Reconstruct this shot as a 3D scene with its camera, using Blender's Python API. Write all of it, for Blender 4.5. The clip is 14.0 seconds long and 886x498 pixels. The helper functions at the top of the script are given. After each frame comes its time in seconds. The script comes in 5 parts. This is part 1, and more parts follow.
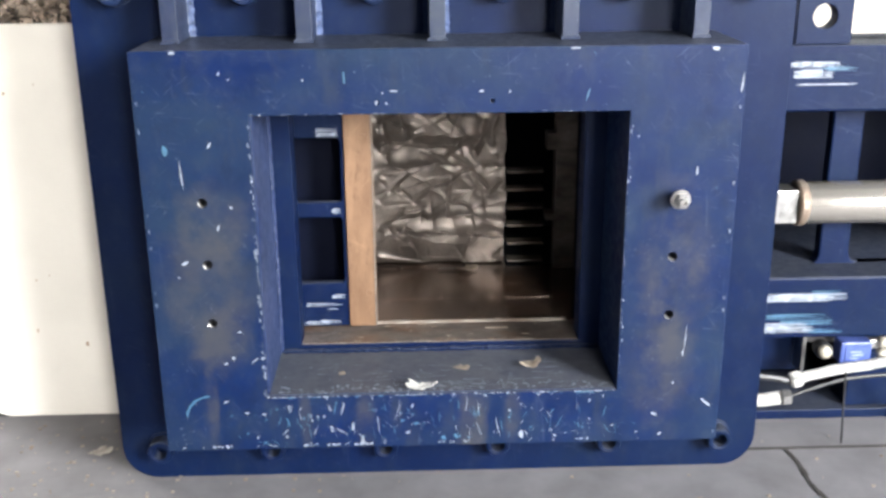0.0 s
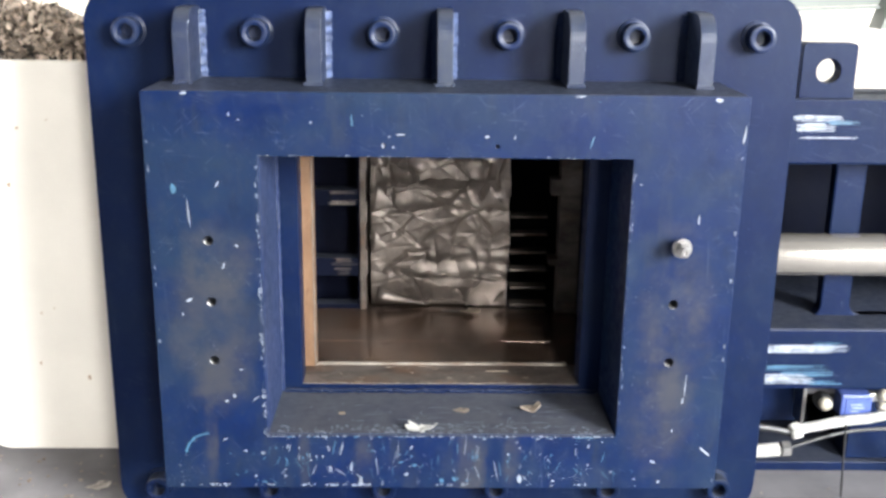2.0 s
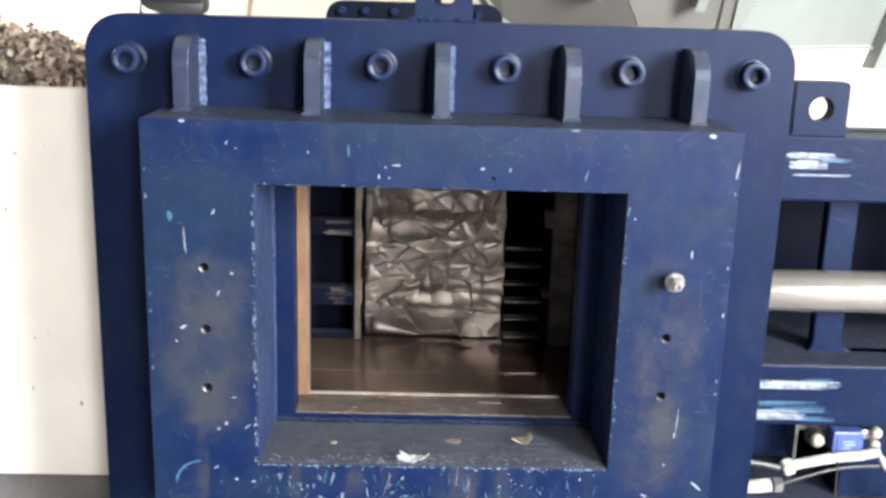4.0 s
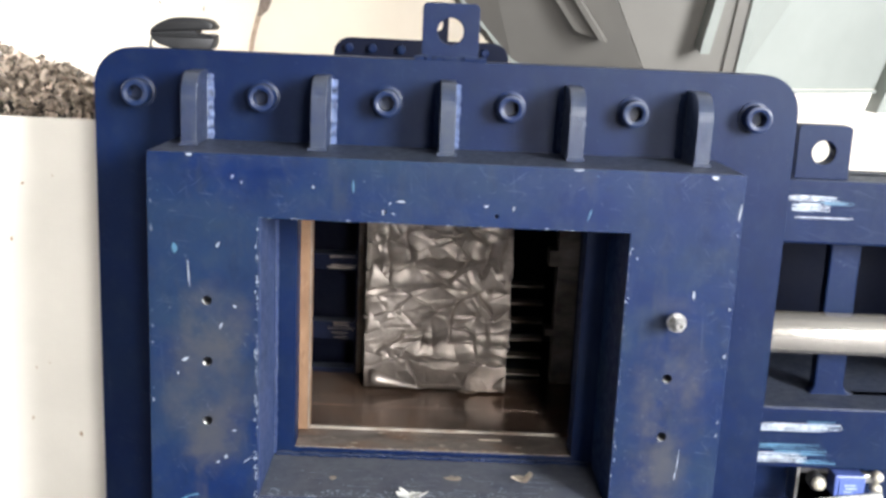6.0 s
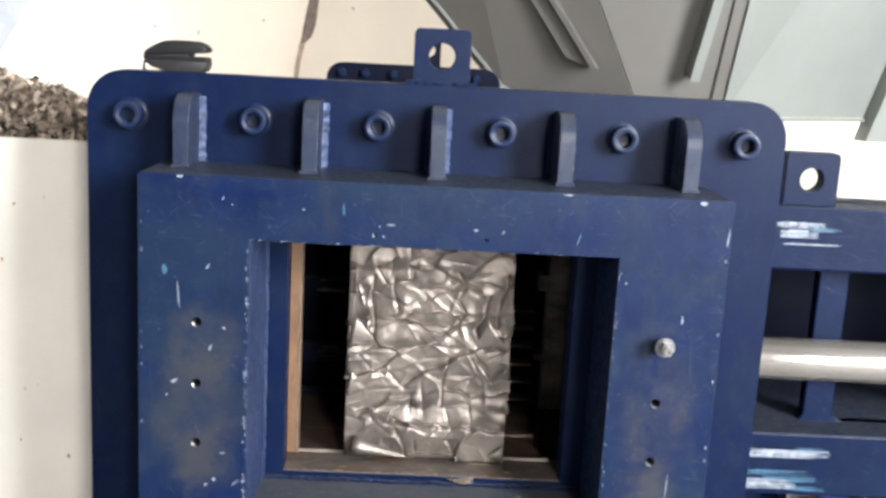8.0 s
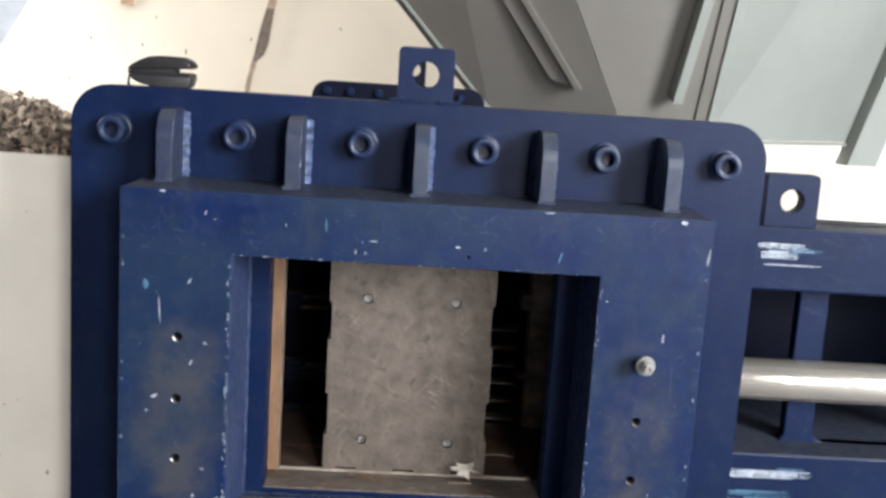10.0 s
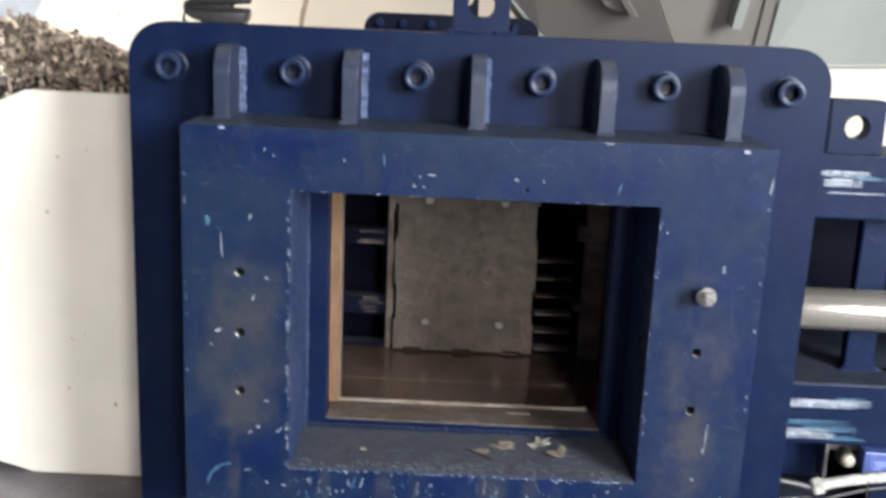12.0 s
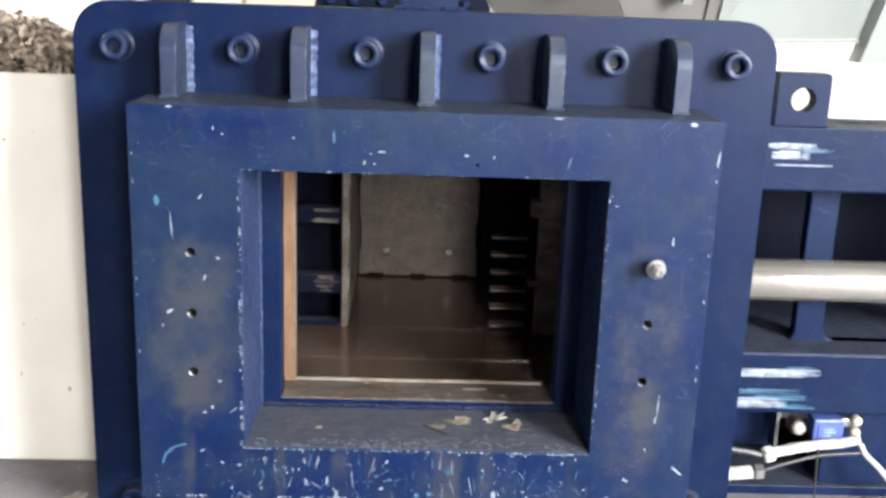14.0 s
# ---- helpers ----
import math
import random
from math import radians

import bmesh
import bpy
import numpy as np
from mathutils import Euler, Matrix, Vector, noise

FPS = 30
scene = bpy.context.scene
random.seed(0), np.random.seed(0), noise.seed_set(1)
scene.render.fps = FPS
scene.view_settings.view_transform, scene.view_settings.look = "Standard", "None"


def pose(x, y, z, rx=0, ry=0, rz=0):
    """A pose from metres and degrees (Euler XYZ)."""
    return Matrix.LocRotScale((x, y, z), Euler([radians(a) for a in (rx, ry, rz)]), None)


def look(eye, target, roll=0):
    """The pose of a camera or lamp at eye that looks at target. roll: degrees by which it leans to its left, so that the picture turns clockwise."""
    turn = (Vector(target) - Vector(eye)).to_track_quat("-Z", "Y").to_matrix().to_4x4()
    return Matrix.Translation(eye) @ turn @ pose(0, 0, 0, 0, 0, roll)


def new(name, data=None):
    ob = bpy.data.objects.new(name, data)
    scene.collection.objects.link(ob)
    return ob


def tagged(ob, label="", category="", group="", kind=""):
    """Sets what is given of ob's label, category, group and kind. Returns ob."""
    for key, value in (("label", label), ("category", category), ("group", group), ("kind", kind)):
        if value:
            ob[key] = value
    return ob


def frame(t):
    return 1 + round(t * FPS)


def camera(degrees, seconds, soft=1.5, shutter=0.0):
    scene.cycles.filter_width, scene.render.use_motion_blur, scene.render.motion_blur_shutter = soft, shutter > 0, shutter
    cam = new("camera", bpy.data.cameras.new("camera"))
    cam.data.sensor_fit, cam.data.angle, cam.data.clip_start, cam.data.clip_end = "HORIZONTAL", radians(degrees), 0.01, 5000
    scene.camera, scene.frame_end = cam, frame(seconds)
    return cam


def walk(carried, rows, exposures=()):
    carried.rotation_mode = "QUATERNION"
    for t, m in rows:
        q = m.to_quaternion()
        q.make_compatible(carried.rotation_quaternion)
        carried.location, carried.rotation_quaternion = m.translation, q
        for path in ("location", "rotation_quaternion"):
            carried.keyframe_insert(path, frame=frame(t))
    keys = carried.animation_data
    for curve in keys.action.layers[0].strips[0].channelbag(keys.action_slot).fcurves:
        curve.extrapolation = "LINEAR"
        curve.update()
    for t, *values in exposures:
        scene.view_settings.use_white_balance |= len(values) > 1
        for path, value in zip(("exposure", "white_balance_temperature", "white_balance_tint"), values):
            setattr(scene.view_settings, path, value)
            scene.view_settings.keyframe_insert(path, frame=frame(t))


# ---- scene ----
cam = camera(46.7, 14.0, soft=3.0, shutter=0.5)
PATH = [
    (0, (-0.037, -1.489, 0.886), (0.017, 0.407, 0.249), -0.5),
    (0.5, (-0.034, -1.49, 0.891), (0.007, 0.402, 0.244), -0.0),
    (1, (-0.033, -1.495, 0.885), (0.001, 0.409, 0.272), 0.3),
    (1.5, (-0.034, -1.499, 0.887), (-0.002, 0.417, 0.316), 0.7),
    (2, (-0.034, -1.5, 0.891), (0.01, 0.42, 0.332), 0.8),
    (2.5, (-0.032, -1.5, 0.889), (0.011, 0.422, 0.339), 0.9),
    (3, (-0.031, -1.502, 0.889), (0.013, 0.427, 0.361), 1.2),
    (3.5, (-0.033, -1.505, 0.89), (0.016, 0.428, 0.376), 1.5),
    (6, (-0.033, -1.513, 0.895), (0.011, 0.439, 0.462), 2.6),
    (6.5, (-0.029, -1.512, 0.896), (0.016, 0.442, 0.469), 3.0),
    (7, (-0.033, -1.512, 0.897), (0.028, 0.442, 0.477), 3.1),
    (7.5, (-0.031, -1.516, 0.896), (0.025, 0.442, 0.493), 3.1),
    (9.8, (-0.023, -1.522, 0.884), (0.05, 0.447, 0.543), 3.6),
    (10, (-0.022, -1.524, 0.887), (0.057, 0.445, 0.548), 3.7),
    (10.5, (-0.021, -1.521, 0.888), (0.054, 0.454, 0.58), 3.7),
    (11, (-0.02, -1.517, 0.887), (0.042, 0.457, 0.573), 3.8),
    (11.3, (-0.025, -1.519, 0.897), (0.049, 0.45, 0.554), 3.5),
    (11.5, (-0.017, -1.515, 0.891), (0.043, 0.451, 0.527), 3.1),
    (11.6, (-0.041, -1.513, 0.893), (0.029, 0.443, 0.482), 3.7),
    (11.8, (-0.042, -1.511, 0.9), (-0.064, 0.44, 0.459), 1.5),
    (12, (-0.037, -1.522, 0.888), (-0.044, 0.421, 0.414), 2.5),
    (12.5, (-0.025, -1.518, 0.888), (0.048, 0.415, 0.378), 2.3),
    (13, (-0.024, -1.516, 0.883), (0.052, 0.416, 0.373), 2.0),
    (13.5, (-0.023, -1.52, 0.885), (0.043, 0.41, 0.366), 2.1),
    (14, (-0.021, -1.526, 0.883), (0.045, 0.408, 0.376), 2.1),
]
EXPOSURES = [(0, 0.33), (3, 0.32), (6, 0.24), (7, 0.13), (7.7, -0.02), (9.8, -0.3), (11.2, -0.37), (12.1, -0.3), (12.6, -0.04), (13.2, 0.18), (14, 0.3)]
walk(cam, [(t, look(eye, target, roll)) for t, eye, target, roll in PATH], EXPOSURES)

# ---- world and light: sky, and lamps added at assumed, unseen openings ----
world = bpy.data.worlds.new("sky")
scene.world = world
world.use_nodes = True
sky = world.node_tree.nodes.new("ShaderNodeTexSky")
sky.sky_type, sky.sun_disc = "NISHITA", False
sky.sun_elevation, sky.sun_rotation = radians(42), radians(70)
world.node_tree.links.new(sky.outputs[0], world.node_tree.nodes["Background"].inputs[0])
world.node_tree.nodes["Background"].inputs[1].default_value = 0.1


def area(name, watts, size_x, size_y, eye, target, colour):
    data = bpy.data.lights.new(name, "AREA")
    data.shape, data.size, data.size_y, data.energy, data.color = "RECTANGLE", size_x, size_y, watts, colour
    ob = new(name, data)
    ob.matrix_world = look(eye, target)
    return ob


# Key lamp from the right front, aimed by the cast shadows; source unseen.
area("unseen_key_light", 815, 1.4, 2.0, (3.15, -3.6, 1.85), (0, -0.1, 0.5), (0.96, 0.985, 1.0))
# Added fill that brightens the depth of the chamber; no window known.
area("added_chamber_fill", 120, 0.55, 1.5, (0.88, -3.6, 1.5), (0, 0, 0.5), (1.0, 0.98, 0.95))
# Added overhead lamp that brightens the back wall; no skylight known.
area("added_wall_light", 350, 3.0, 0.7, (0.75, 1.95, 4.15), (0.75, 2.1, 0.5), (1.0, 0.98, 0.95))
# Added fill for the low part of the back wall.
area("added_back_fill", 55, 0.9, 1.0, (3.95, 1.77, 2.4), (-1.0, 2.3, 1.1), (1.0, 0.97, 0.92))

# Added fill from the left for the hopper's side sheet and the shavings.
area("added_hopper_fill", 175, 0.9, 1.0, (-3.42, 1.62, 2.05), (0.4, 1.1, 1.3), (1.0, 0.97, 0.92))
# Added low fill that lifts the bin's front panel.
area("added_bin_fill", 31, 0.9, 1.0, (-3.42, -2.1, 1.2), (-0.7, 0.2, 0.3), (1.0, 0.97, 0.92))


# ---- materials ----
def material(name):
    m = bpy.data.materials.new(name)
    m.use_nodes = True
    nt = m.node_tree
    return m, nt, nt.nodes["Principled BSDF"]


def coords(nt, scale=(1, 1, 1)):
    tc = nt.nodes.new("ShaderNodeTexCoord")
    mp = nt.nodes.new("ShaderNodeMapping")
    mp.inputs["Scale"].default_value = scale
    nt.links.new(tc.outputs["Object"], mp.inputs["Vector"])
    return mp.outputs[0]


def noise_tex(nt, vec, scale, detail=4.0, rough=0.6):
    n = nt.nodes.new("ShaderNodeTexNoise")
    n.inputs["Scale"].default_value, n.inputs["Detail"].default_value, n.inputs["Roughness"].default_value = scale, detail, rough
    nt.links.new(vec, n.inputs["Vector"])
    return n.outputs["Fac"]


def ramp(nt, fac, stops):
    r = nt.nodes.new("ShaderNodeValToRGB")
    while len(r.color_ramp.elements) < len(stops):
        r.color_ramp.elements.new(0.5)
    for e, (p, c) in zip(r.color_ramp.elements, stops):
        e.position, e.color = p, (c, c, c, 1) if isinstance(c, (int, float)) else (*c, 1)
    nt.links.new(fac, r.inputs[0])
    return r.outputs[0]


def mix(nt, fac, a, b, kind="MIX"):
    n = nt.nodes.new("ShaderNodeMix")
    n.data_type, n.blend_type = "RGBA", kind
    for value, socket in ((fac, n.inputs[0]), (a, n.inputs[6]), (b, n.inputs[7])):
        if isinstance(value, (int, float)):
            socket.default_value = value
        elif isinstance(value, tuple):
            socket.default_value = (*value, 1)
        else:
            nt.links.new(value, socket)
    return n.outputs[2]


def times(nt, a, b):
    n = nt.nodes.new("ShaderNodeMath")
    n.operation = "MULTIPLY"
    for value, socket in ((a, n.inputs[0]), (b, n.inputs[1])):
        if isinstance(value, (int, float)):
            socket.default_value = value
        else:
            nt.links.new(value, socket)
    return n.outputs[0]


def bump(nt, bsdf, height, strength, distance=0.002):
    b = nt.nodes.new("ShaderNodeBump")
    b.inputs["Strength"].default_value, b.inputs["Distance"].default_value = strength, distance
    nt.links.new(height, b.inputs["Height"])
    nt.links.new(b.outputs[0], bsdf.inputs["Normal"])


def hairlines(nt, turn, long, fine, cut):
    """Fine straight scratches: long across one way, thin across the other, in broken groups."""
    tc = nt.nodes.new("ShaderNodeTexCoord")
    mp = nt.nodes.new("ShaderNodeMapping")
    mp.vector_type = "TEXTURE"
    mp.inputs["Rotation"].default_value = turn
    mp.inputs["Scale"].default_value = (1 / long, 1 / fine, 1 / fine)
    nt.links.new(tc.outputs["Object"], mp.inputs["Vector"])
    lines = ramp(nt, noise_tex(nt, mp.outputs[0], 1.0, 2, 0.5), [(cut, 0.0), (cut + 0.04, 1.0)])
    return times(nt, lines, ramp(nt, noise_tex(nt, coords(nt), 16.0, 4), [(0.42, 0.0), (0.62, 1.0)]))


def paint(name, base, dust, dust_from=0.52, chips=0.0, rough=0.36, patches=(), gloss=0.24, cloud=0.0, settle=(0.046, 0.051, 0.066), worn=0.0):
    """Brushed machine enamel with a coat of dust, small chips, and bare rubbed patches given as (x, z, half width, half height)."""
    m, nt, p = material(name)
    vec = coords(nt)
    broad = noise_tex(nt, vec, 7.0, 5, 0.65)
    fine = noise_tex(nt, vec, 90.0, 4, 0.6)
    tone = mix(nt, ramp(nt, noise_tex(nt, vec, 18.0, 3), [(0.3, 0.0), (0.75, 1.0)]), tuple(0.88 * c for c in base), tuple(1.14 * c for c in base))
    veil = times(nt, ramp(nt, broad, [(dust_from - 0.12, 0.0), (dust_from + 0.25, 0.75)]), ramp(nt, fine, [(0.25, 0.55), (0.7, 1.0)]))
    col = mix(nt, veil, tone, dust)
    if cloud:  # wiped, greyed areas and thin scuffs
        wiped = ramp(nt, noise_tex(nt, coords(nt, (1, 1, 1.6)), 4.2, 6, 0.62), [(0.42, 0.0), (0.68, cloud)])
        col = mix(nt, wiped, col, (0.010, 0.021, 0.042))
        smear = ramp(nt, noise_tex(nt, coords(nt, (2.6, 1, 0.8)), 11.0, 5, 0.6), [(0.56, 0.0), (0.72, 0.5 * cloud)])
        col = mix(nt, smear, col, (0.023, 0.029, 0.038))
        col = mix(nt, times(nt, hairlines(nt, (0, 0.35, 0), 14.0, 330.0, 0.68), 0.14), col, (0.1, 0.13, 0.2))
        col = mix(nt, times(nt, hairlines(nt, (0, 1.5, 0), 10.0, 300.0, 0.69), 0.14), col, (0.1, 0.13, 0.2))
    if worn:  # mottled handling wear: small greyed and darkened smudges, and clustered pin-head chips
        smudge = ramp(nt, noise_tex(nt, coords(nt, (1, 1, 0.7)), 34.0, 7, 0.72), [(0.5, 0.0), (0.66, 0.55 * worn)])
        col = mix(nt, smudge, col, (0.022, 0.032, 0.055))
        dark = ramp(nt, noise_tex(nt, coords(nt, (1.4, 1, 1)), 21.0, 6, 0.7), [(0.54, 0.0), (0.7, 0.9 * worn)])
        col = mix(nt, dark, col, (0.002, 0.006, 0.022))
        for lean, cut in ((0.1, 0.67), (0.9, 0.68), (-0.7, 0.68)):
            col = mix(nt, times(nt, hairlines(nt, (0, lean, 0), 22.0, 420.0, cut), 0.5 * worn), col, (0.085, 0.11, 0.17))
        pins = times(nt, ramp(nt, noise_tex(nt, vec, 240.0, 2, 0.5), [(0.69, 0.0), (0.73, 1.0)]), ramp(nt, noise_tex(nt, vec, 12.0, 3, 0.6), [(0.5, 0.0), (0.64, 0.8 * worn)]))
        col = mix(nt, pins, col, (0.16, 0.19, 0.25))
    for x, z, w, h, strength in patches:
        at = nt.nodes.new("ShaderNodeMapping")
        at.inputs["Location"].default_value = (-x / w, 0, -z / h)
        at.inputs["Scale"].default_value = (1 / w, 0.0, 1 / h)
        tc = nt.nodes.new("ShaderNodeTexCoord")
        nt.links.new(tc.outputs["Object"], at.inputs["Vector"])
        far = nt.nodes.new("ShaderNodeVectorMath")
        far.operation = "LENGTH"
        nt.links.new(at.outputs[0], far.inputs[0])
        add = nt.nodes.new("ShaderNodeMath")
        add.operation = "MULTIPLY_ADD"
        nt.links.new(noise_tex(nt, vec, 22.0, 5, 0.7), add.inputs[0])
        add.inputs[1].default_value = -1.9
        nt.links.new(far.outputs["Value"], add.inputs[2])
        rub = times(nt, ramp(nt, add.outputs[0], [(0.0, strength), (1.0, 0.0)]), ramp(nt, noise_tex(nt, vec, 15.0, 6, 0.66), [(0.36, 0.1), (0.6, 1.0)]))
        col = mix(nt, rub, col, (0.037, 0.038, 0.044))
    up = nt.nodes.new("ShaderNodeNewGeometry")
    part_z = nt.nodes.new("ShaderNodeSeparateXYZ")
    nt.links.new(up.outputs["Normal"], part_z.inputs[0])
    settled = times(nt, ramp(nt, part_z.outputs[2], [(0.45, 0.0), (0.9, 0.8)]), ramp(nt, noise_tex(nt, vec, 30.0, 4), [(0.25, 0.45), (0.6, 1.0)]))
    col = mix(nt, settled, col, settle)
    if chips:
        spots = ramp(nt, noise_tex(nt, coords(nt, (1, 1, 0.5)), 70.0, 2, 0.5), [(0.70 - chips, 0.0), (0.735 - chips, 1.0)])
        col = mix(nt, spots, col, (0.42, 0.44, 0.5))
    nt.links.new(col, p.inputs["Base Color"])
    nt.links.new(ramp(nt, fine, [(0.2, rough - 0.1), (0.8, rough + 0.2)]), p.inputs["Roughness"])
    bump(nt, p, fine, 0.12)
    p.inputs["Specular IOR Level"].default_value = gloss
    return m


def steel(name, dark, light, rough=0.4, metallic=0.8, scale=12.0, stretch=(1, 1, 1), rust=0.0, relief=0.15, lines=0.0, flat=False):
    m, nt, p = material(name)
    vec = coords(nt, stretch)
    col = mix(nt, ramp(nt, noise_tex(nt, vec, scale, 6, 0.65), [(0.3, 0.0), (0.72, 1.0)]), dark, light)
    if rust:
        col = mix(nt, ramp(nt, noise_tex(nt, vec, scale * 0.6, 7, 0.7), [(0.62 - rust, 0.0), (0.8 - rust * 0.6, 0.9)]), col, (0.14, 0.07, 0.035))
    if lines:
        for lean, cut in ((0.5, 0.62), (-0.9, 0.64), (1.35, 0.64)):
            turn = (0, 0, lean) if flat else (0, lean, 0)
            col = mix(nt, times(nt, hairlines(nt, turn, 18.0, 300.0, cut), lines), col, tuple(min(1, 1.5 * c) for c in light))
        col = mix(nt, ramp(nt, noise_tex(nt, vec, 55.0, 5, 0.7), [(0.56, 0.0), (0.68, 0.2 if flat else 0.6)]), col, tuple(0.4 * c for c in dark))
    nt.links.new(col, p.inputs["Base Color"])
    p.inputs["Metallic"].default_value = metallic
    fine = noise_tex(nt, vec, scale * (2.5 if flat else 9), 4)
    nt.links.new(ramp(nt, fine, [(0.25, rough - (0.05 if flat else 0.1)), (0.75, rough + (0.1 if flat else 0.18))]), p.inputs["Roughness"])
    bump(nt, p, fine, relief)
    return m


def islands(name, dark, light, rough=0.4, metallic=0.6):
    """Loose pieces, each of its own shade."""
    m, nt, p = material(name)
    g = nt.nodes.new("ShaderNodeNewGeometry")
    col = ramp(nt, g.outputs["Random Per Island"], [(0.0, dark), (0.45, tuple(0.5 * (a + b) for a, b in zip(dark, light))), (0.8, light), (1.0, tuple(min(1, 1.5 * c) for c in light))])
    nt.links.new(mix(nt, ramp(nt, noise_tex(nt, coords(nt), 160.0), [(0.3, 0.6), (0.7, 1.0)]), (0.03, 0.025, 0.02), col), p.inputs["Base Color"])
    p.inputs["Roughness"].default_value, p.inputs["Metallic"].default_value = rough, metallic
    return m


def plain(name, base, rough=0.6, metallic=0.0, vary=0.2, scale=25.0, relief=0.1):
    m, nt, p = material(name)
    vec = coords(nt)
    col = mix(nt, ramp(nt, noise_tex(nt, vec, scale, 5), [(0.3, 0.0), (0.7, 1.0)]), tuple(c * (1 - vary) for c in base), tuple(min(1, c * (1 + vary)) for c in base))
    nt.links.new(col, p.inputs["Base Color"])
    p.inputs["Roughness"].default_value, p.inputs["Metallic"].default_value = rough, metallic
    bump(nt, p, noise_tex(nt, vec, scale * 6, 4), relief)
    return m


NAVY, DUST = (0.0016, 0.0085, 0.043), (0.008, 0.0175, 0.036)
BLUE = paint("blue_enamel", tuple(0.72 * c for c in NAVY), (0.004, 0.0105, 0.026), 0.60, 0.0, 0.40, (), 0.13, 0.2, (0.046, 0.051, 0.066), 0.28)
BLUE_FRAME = paint("blue_enamel_worn", NAVY, DUST, 0.56, 0.0, 0.38,
                   [(-0.305, 0.475, 0.03, 0.035, 0.65), (-0.325, 0.385, 0.04, 0.065, 0.6), (-0.312, 0.30, 0.025, 0.03, 0.65), (-0.332, 0.21, 0.006, 0.05, 0.7), (0.325, 0.39, 0.03, 0.085, 0.7), (0.31, 0.25, 0.03, 0.06, 0.55),
                    (0.042, 0.175, 0.014, 0.04, 0.8), (-0.115, 0.17, 0.009, 0.03, 0.6), (0.1, 0.185, 0.008, 0.03, 0.6), (-0.20, 0.185, 0.006, 0.03, 0.6)], 0.17, 0.8, (0.046, 0.051, 0.066), 0.5)
BLUE_PALE = paint("blue_enamel_pale", (0.008, 0.02, 0.075), (0.05, 0.062, 0.11), 0.42, 0.0, 0.42, (), 0.24, 0.4)
BLUE_RIB = paint("blue_enamel_rubbed", NAVY, (0.05, 0.054, 0.066), 0.34, 0.0, 0.36, (), 0.3, 0.6, (0.05, 0.055, 0.07), 0.5)
BLUE_BOLT_LIT = paint("blue_enamel_lit_bolts", NAVY, (0.018, 0.025, 0.048), 0.45, 0.0, 0.34, (), 0.26, 0.3)
BLUE_DUSTY = paint("blue_enamel_dusty", NAVY, (0.06, 0.066, 0.08), 0.36, 0.0, 0.45, (), 0.3, 0.5, (0.08, 0.083, 0.096), 0.9)
# Darkened blue that carries the shade of recesses; also the dark rear plate.
BLUE_DARK_SHADED = paint("dark_shaded_blue_enamel", (0.0016, 0.003, 0.011), (0.007, 0.007, 0.010), 0.60, 0.0, 0.55, (), 0.08)
STEEL_FLOOR = steel("rubbed_floor_steel", (0.058, 0.043, 0.036), (0.195, 0.145, 0.12), 0.17, 0.5, 12.0, (1, 0.7, 1), 0.2, 0.03, 0.5, True)
STEEL_LEDGE = steel("dirty_and_dim_steel", (0.05, 0.041, 0.036), (0.19, 0.16, 0.14), 0.48, 0.3, 30.0, (0.6, 1, 1), 0.14, 0.25, 0.5, True)
STEEL_RIM = steel("bright_rim_and_slat_steel", (0.10, 0.085, 0.074), (0.34, 0.30, 0.26), 0.5, 0.4, 32.0, (0.5, 1, 1), 0.1)
STEEL_RAM = steel("grey_ram_steel", (0.058, 0.047, 0.040), (0.15, 0.122, 0.102), 0.46, 0.35, 26.0, (1, 1, 1), 0.02, 0.25, 0.6)
STEEL_LINER = steel("brown_liner_steel", (0.11, 0.088, 0.072), (0.32, 0.265, 0.22), 0.5, 0.35, 18.0, (1, 1, 0.6), 0.12, 0.2, 0.4)
STEEL_GATE = steel("tan_wear_steel", (0.13, 0.071, 0.04), (0.28, 0.165, 0.096), 0.42, 0.3, 22.0, (1, 1, 0.3), 0.05, 0.3, 0.3)
CHROME = plain("ground_chrome_rod", (0.52, 0.485, 0.44), 0.24, 0.8, 0.06, 9.0, 0.0)
ZINC = steel("zinc_fastener", (0.2, 0.195, 0.19), (0.42, 0.41, 0.4), 0.32, 0.9, 60.0)
CHIP = plain("bare_scratch", (0.21, 0.235, 0.28), 0.5, 0.1, 0.5, 90.0)
CHIP_BLUE = plain("light_blue_scuff", (0.035, 0.10, 0.165), 0.5, 0.0, 0.3, 60.0)
BLUE_LIT = plain("lit_blue_enamel", (0.052, 0.072, 0.14), 0.4, 0.1, 0.7, 110.0, 0.4)
SCRAP = steel("crushed_sheet_metal", (0.14, 0.12, 0.106), (0.31, 0.268, 0.238), 0.37, 0.68, 14.0, (1, 1, 1), 0.03, 0.55)
FLAKE = steel("scrap_flake_metal", (0.11, 0.085, 0.065), (0.42, 0.36, 0.29), 0.5, 0.4, 60.0, (1, 1, 1), 0.12)
PALE_SCRAP = steel("pale_torn_sheet", (0.16, 0.14, 0.12), (0.5, 0.46, 0.41), 0.5, 0.3, 50.0, (1, 1, 1), 0.03, 0.4)
CREAM = plain("cream_enamel", (0.8, 0.757, 0.685), 0.45, 0.0, 0.05, 6.0, 0.04)
WALL = plain("cream_plaster", (0.76, 0.695, 0.595), 0.85, 0.0, 0.05, 3.0, 0.1)
UNSEEN_WALL = plain("unseen_wall_dark", (0.04, 0.041, 0.042), 0.6, 0.0, 0.2, 4.0, 0.1)
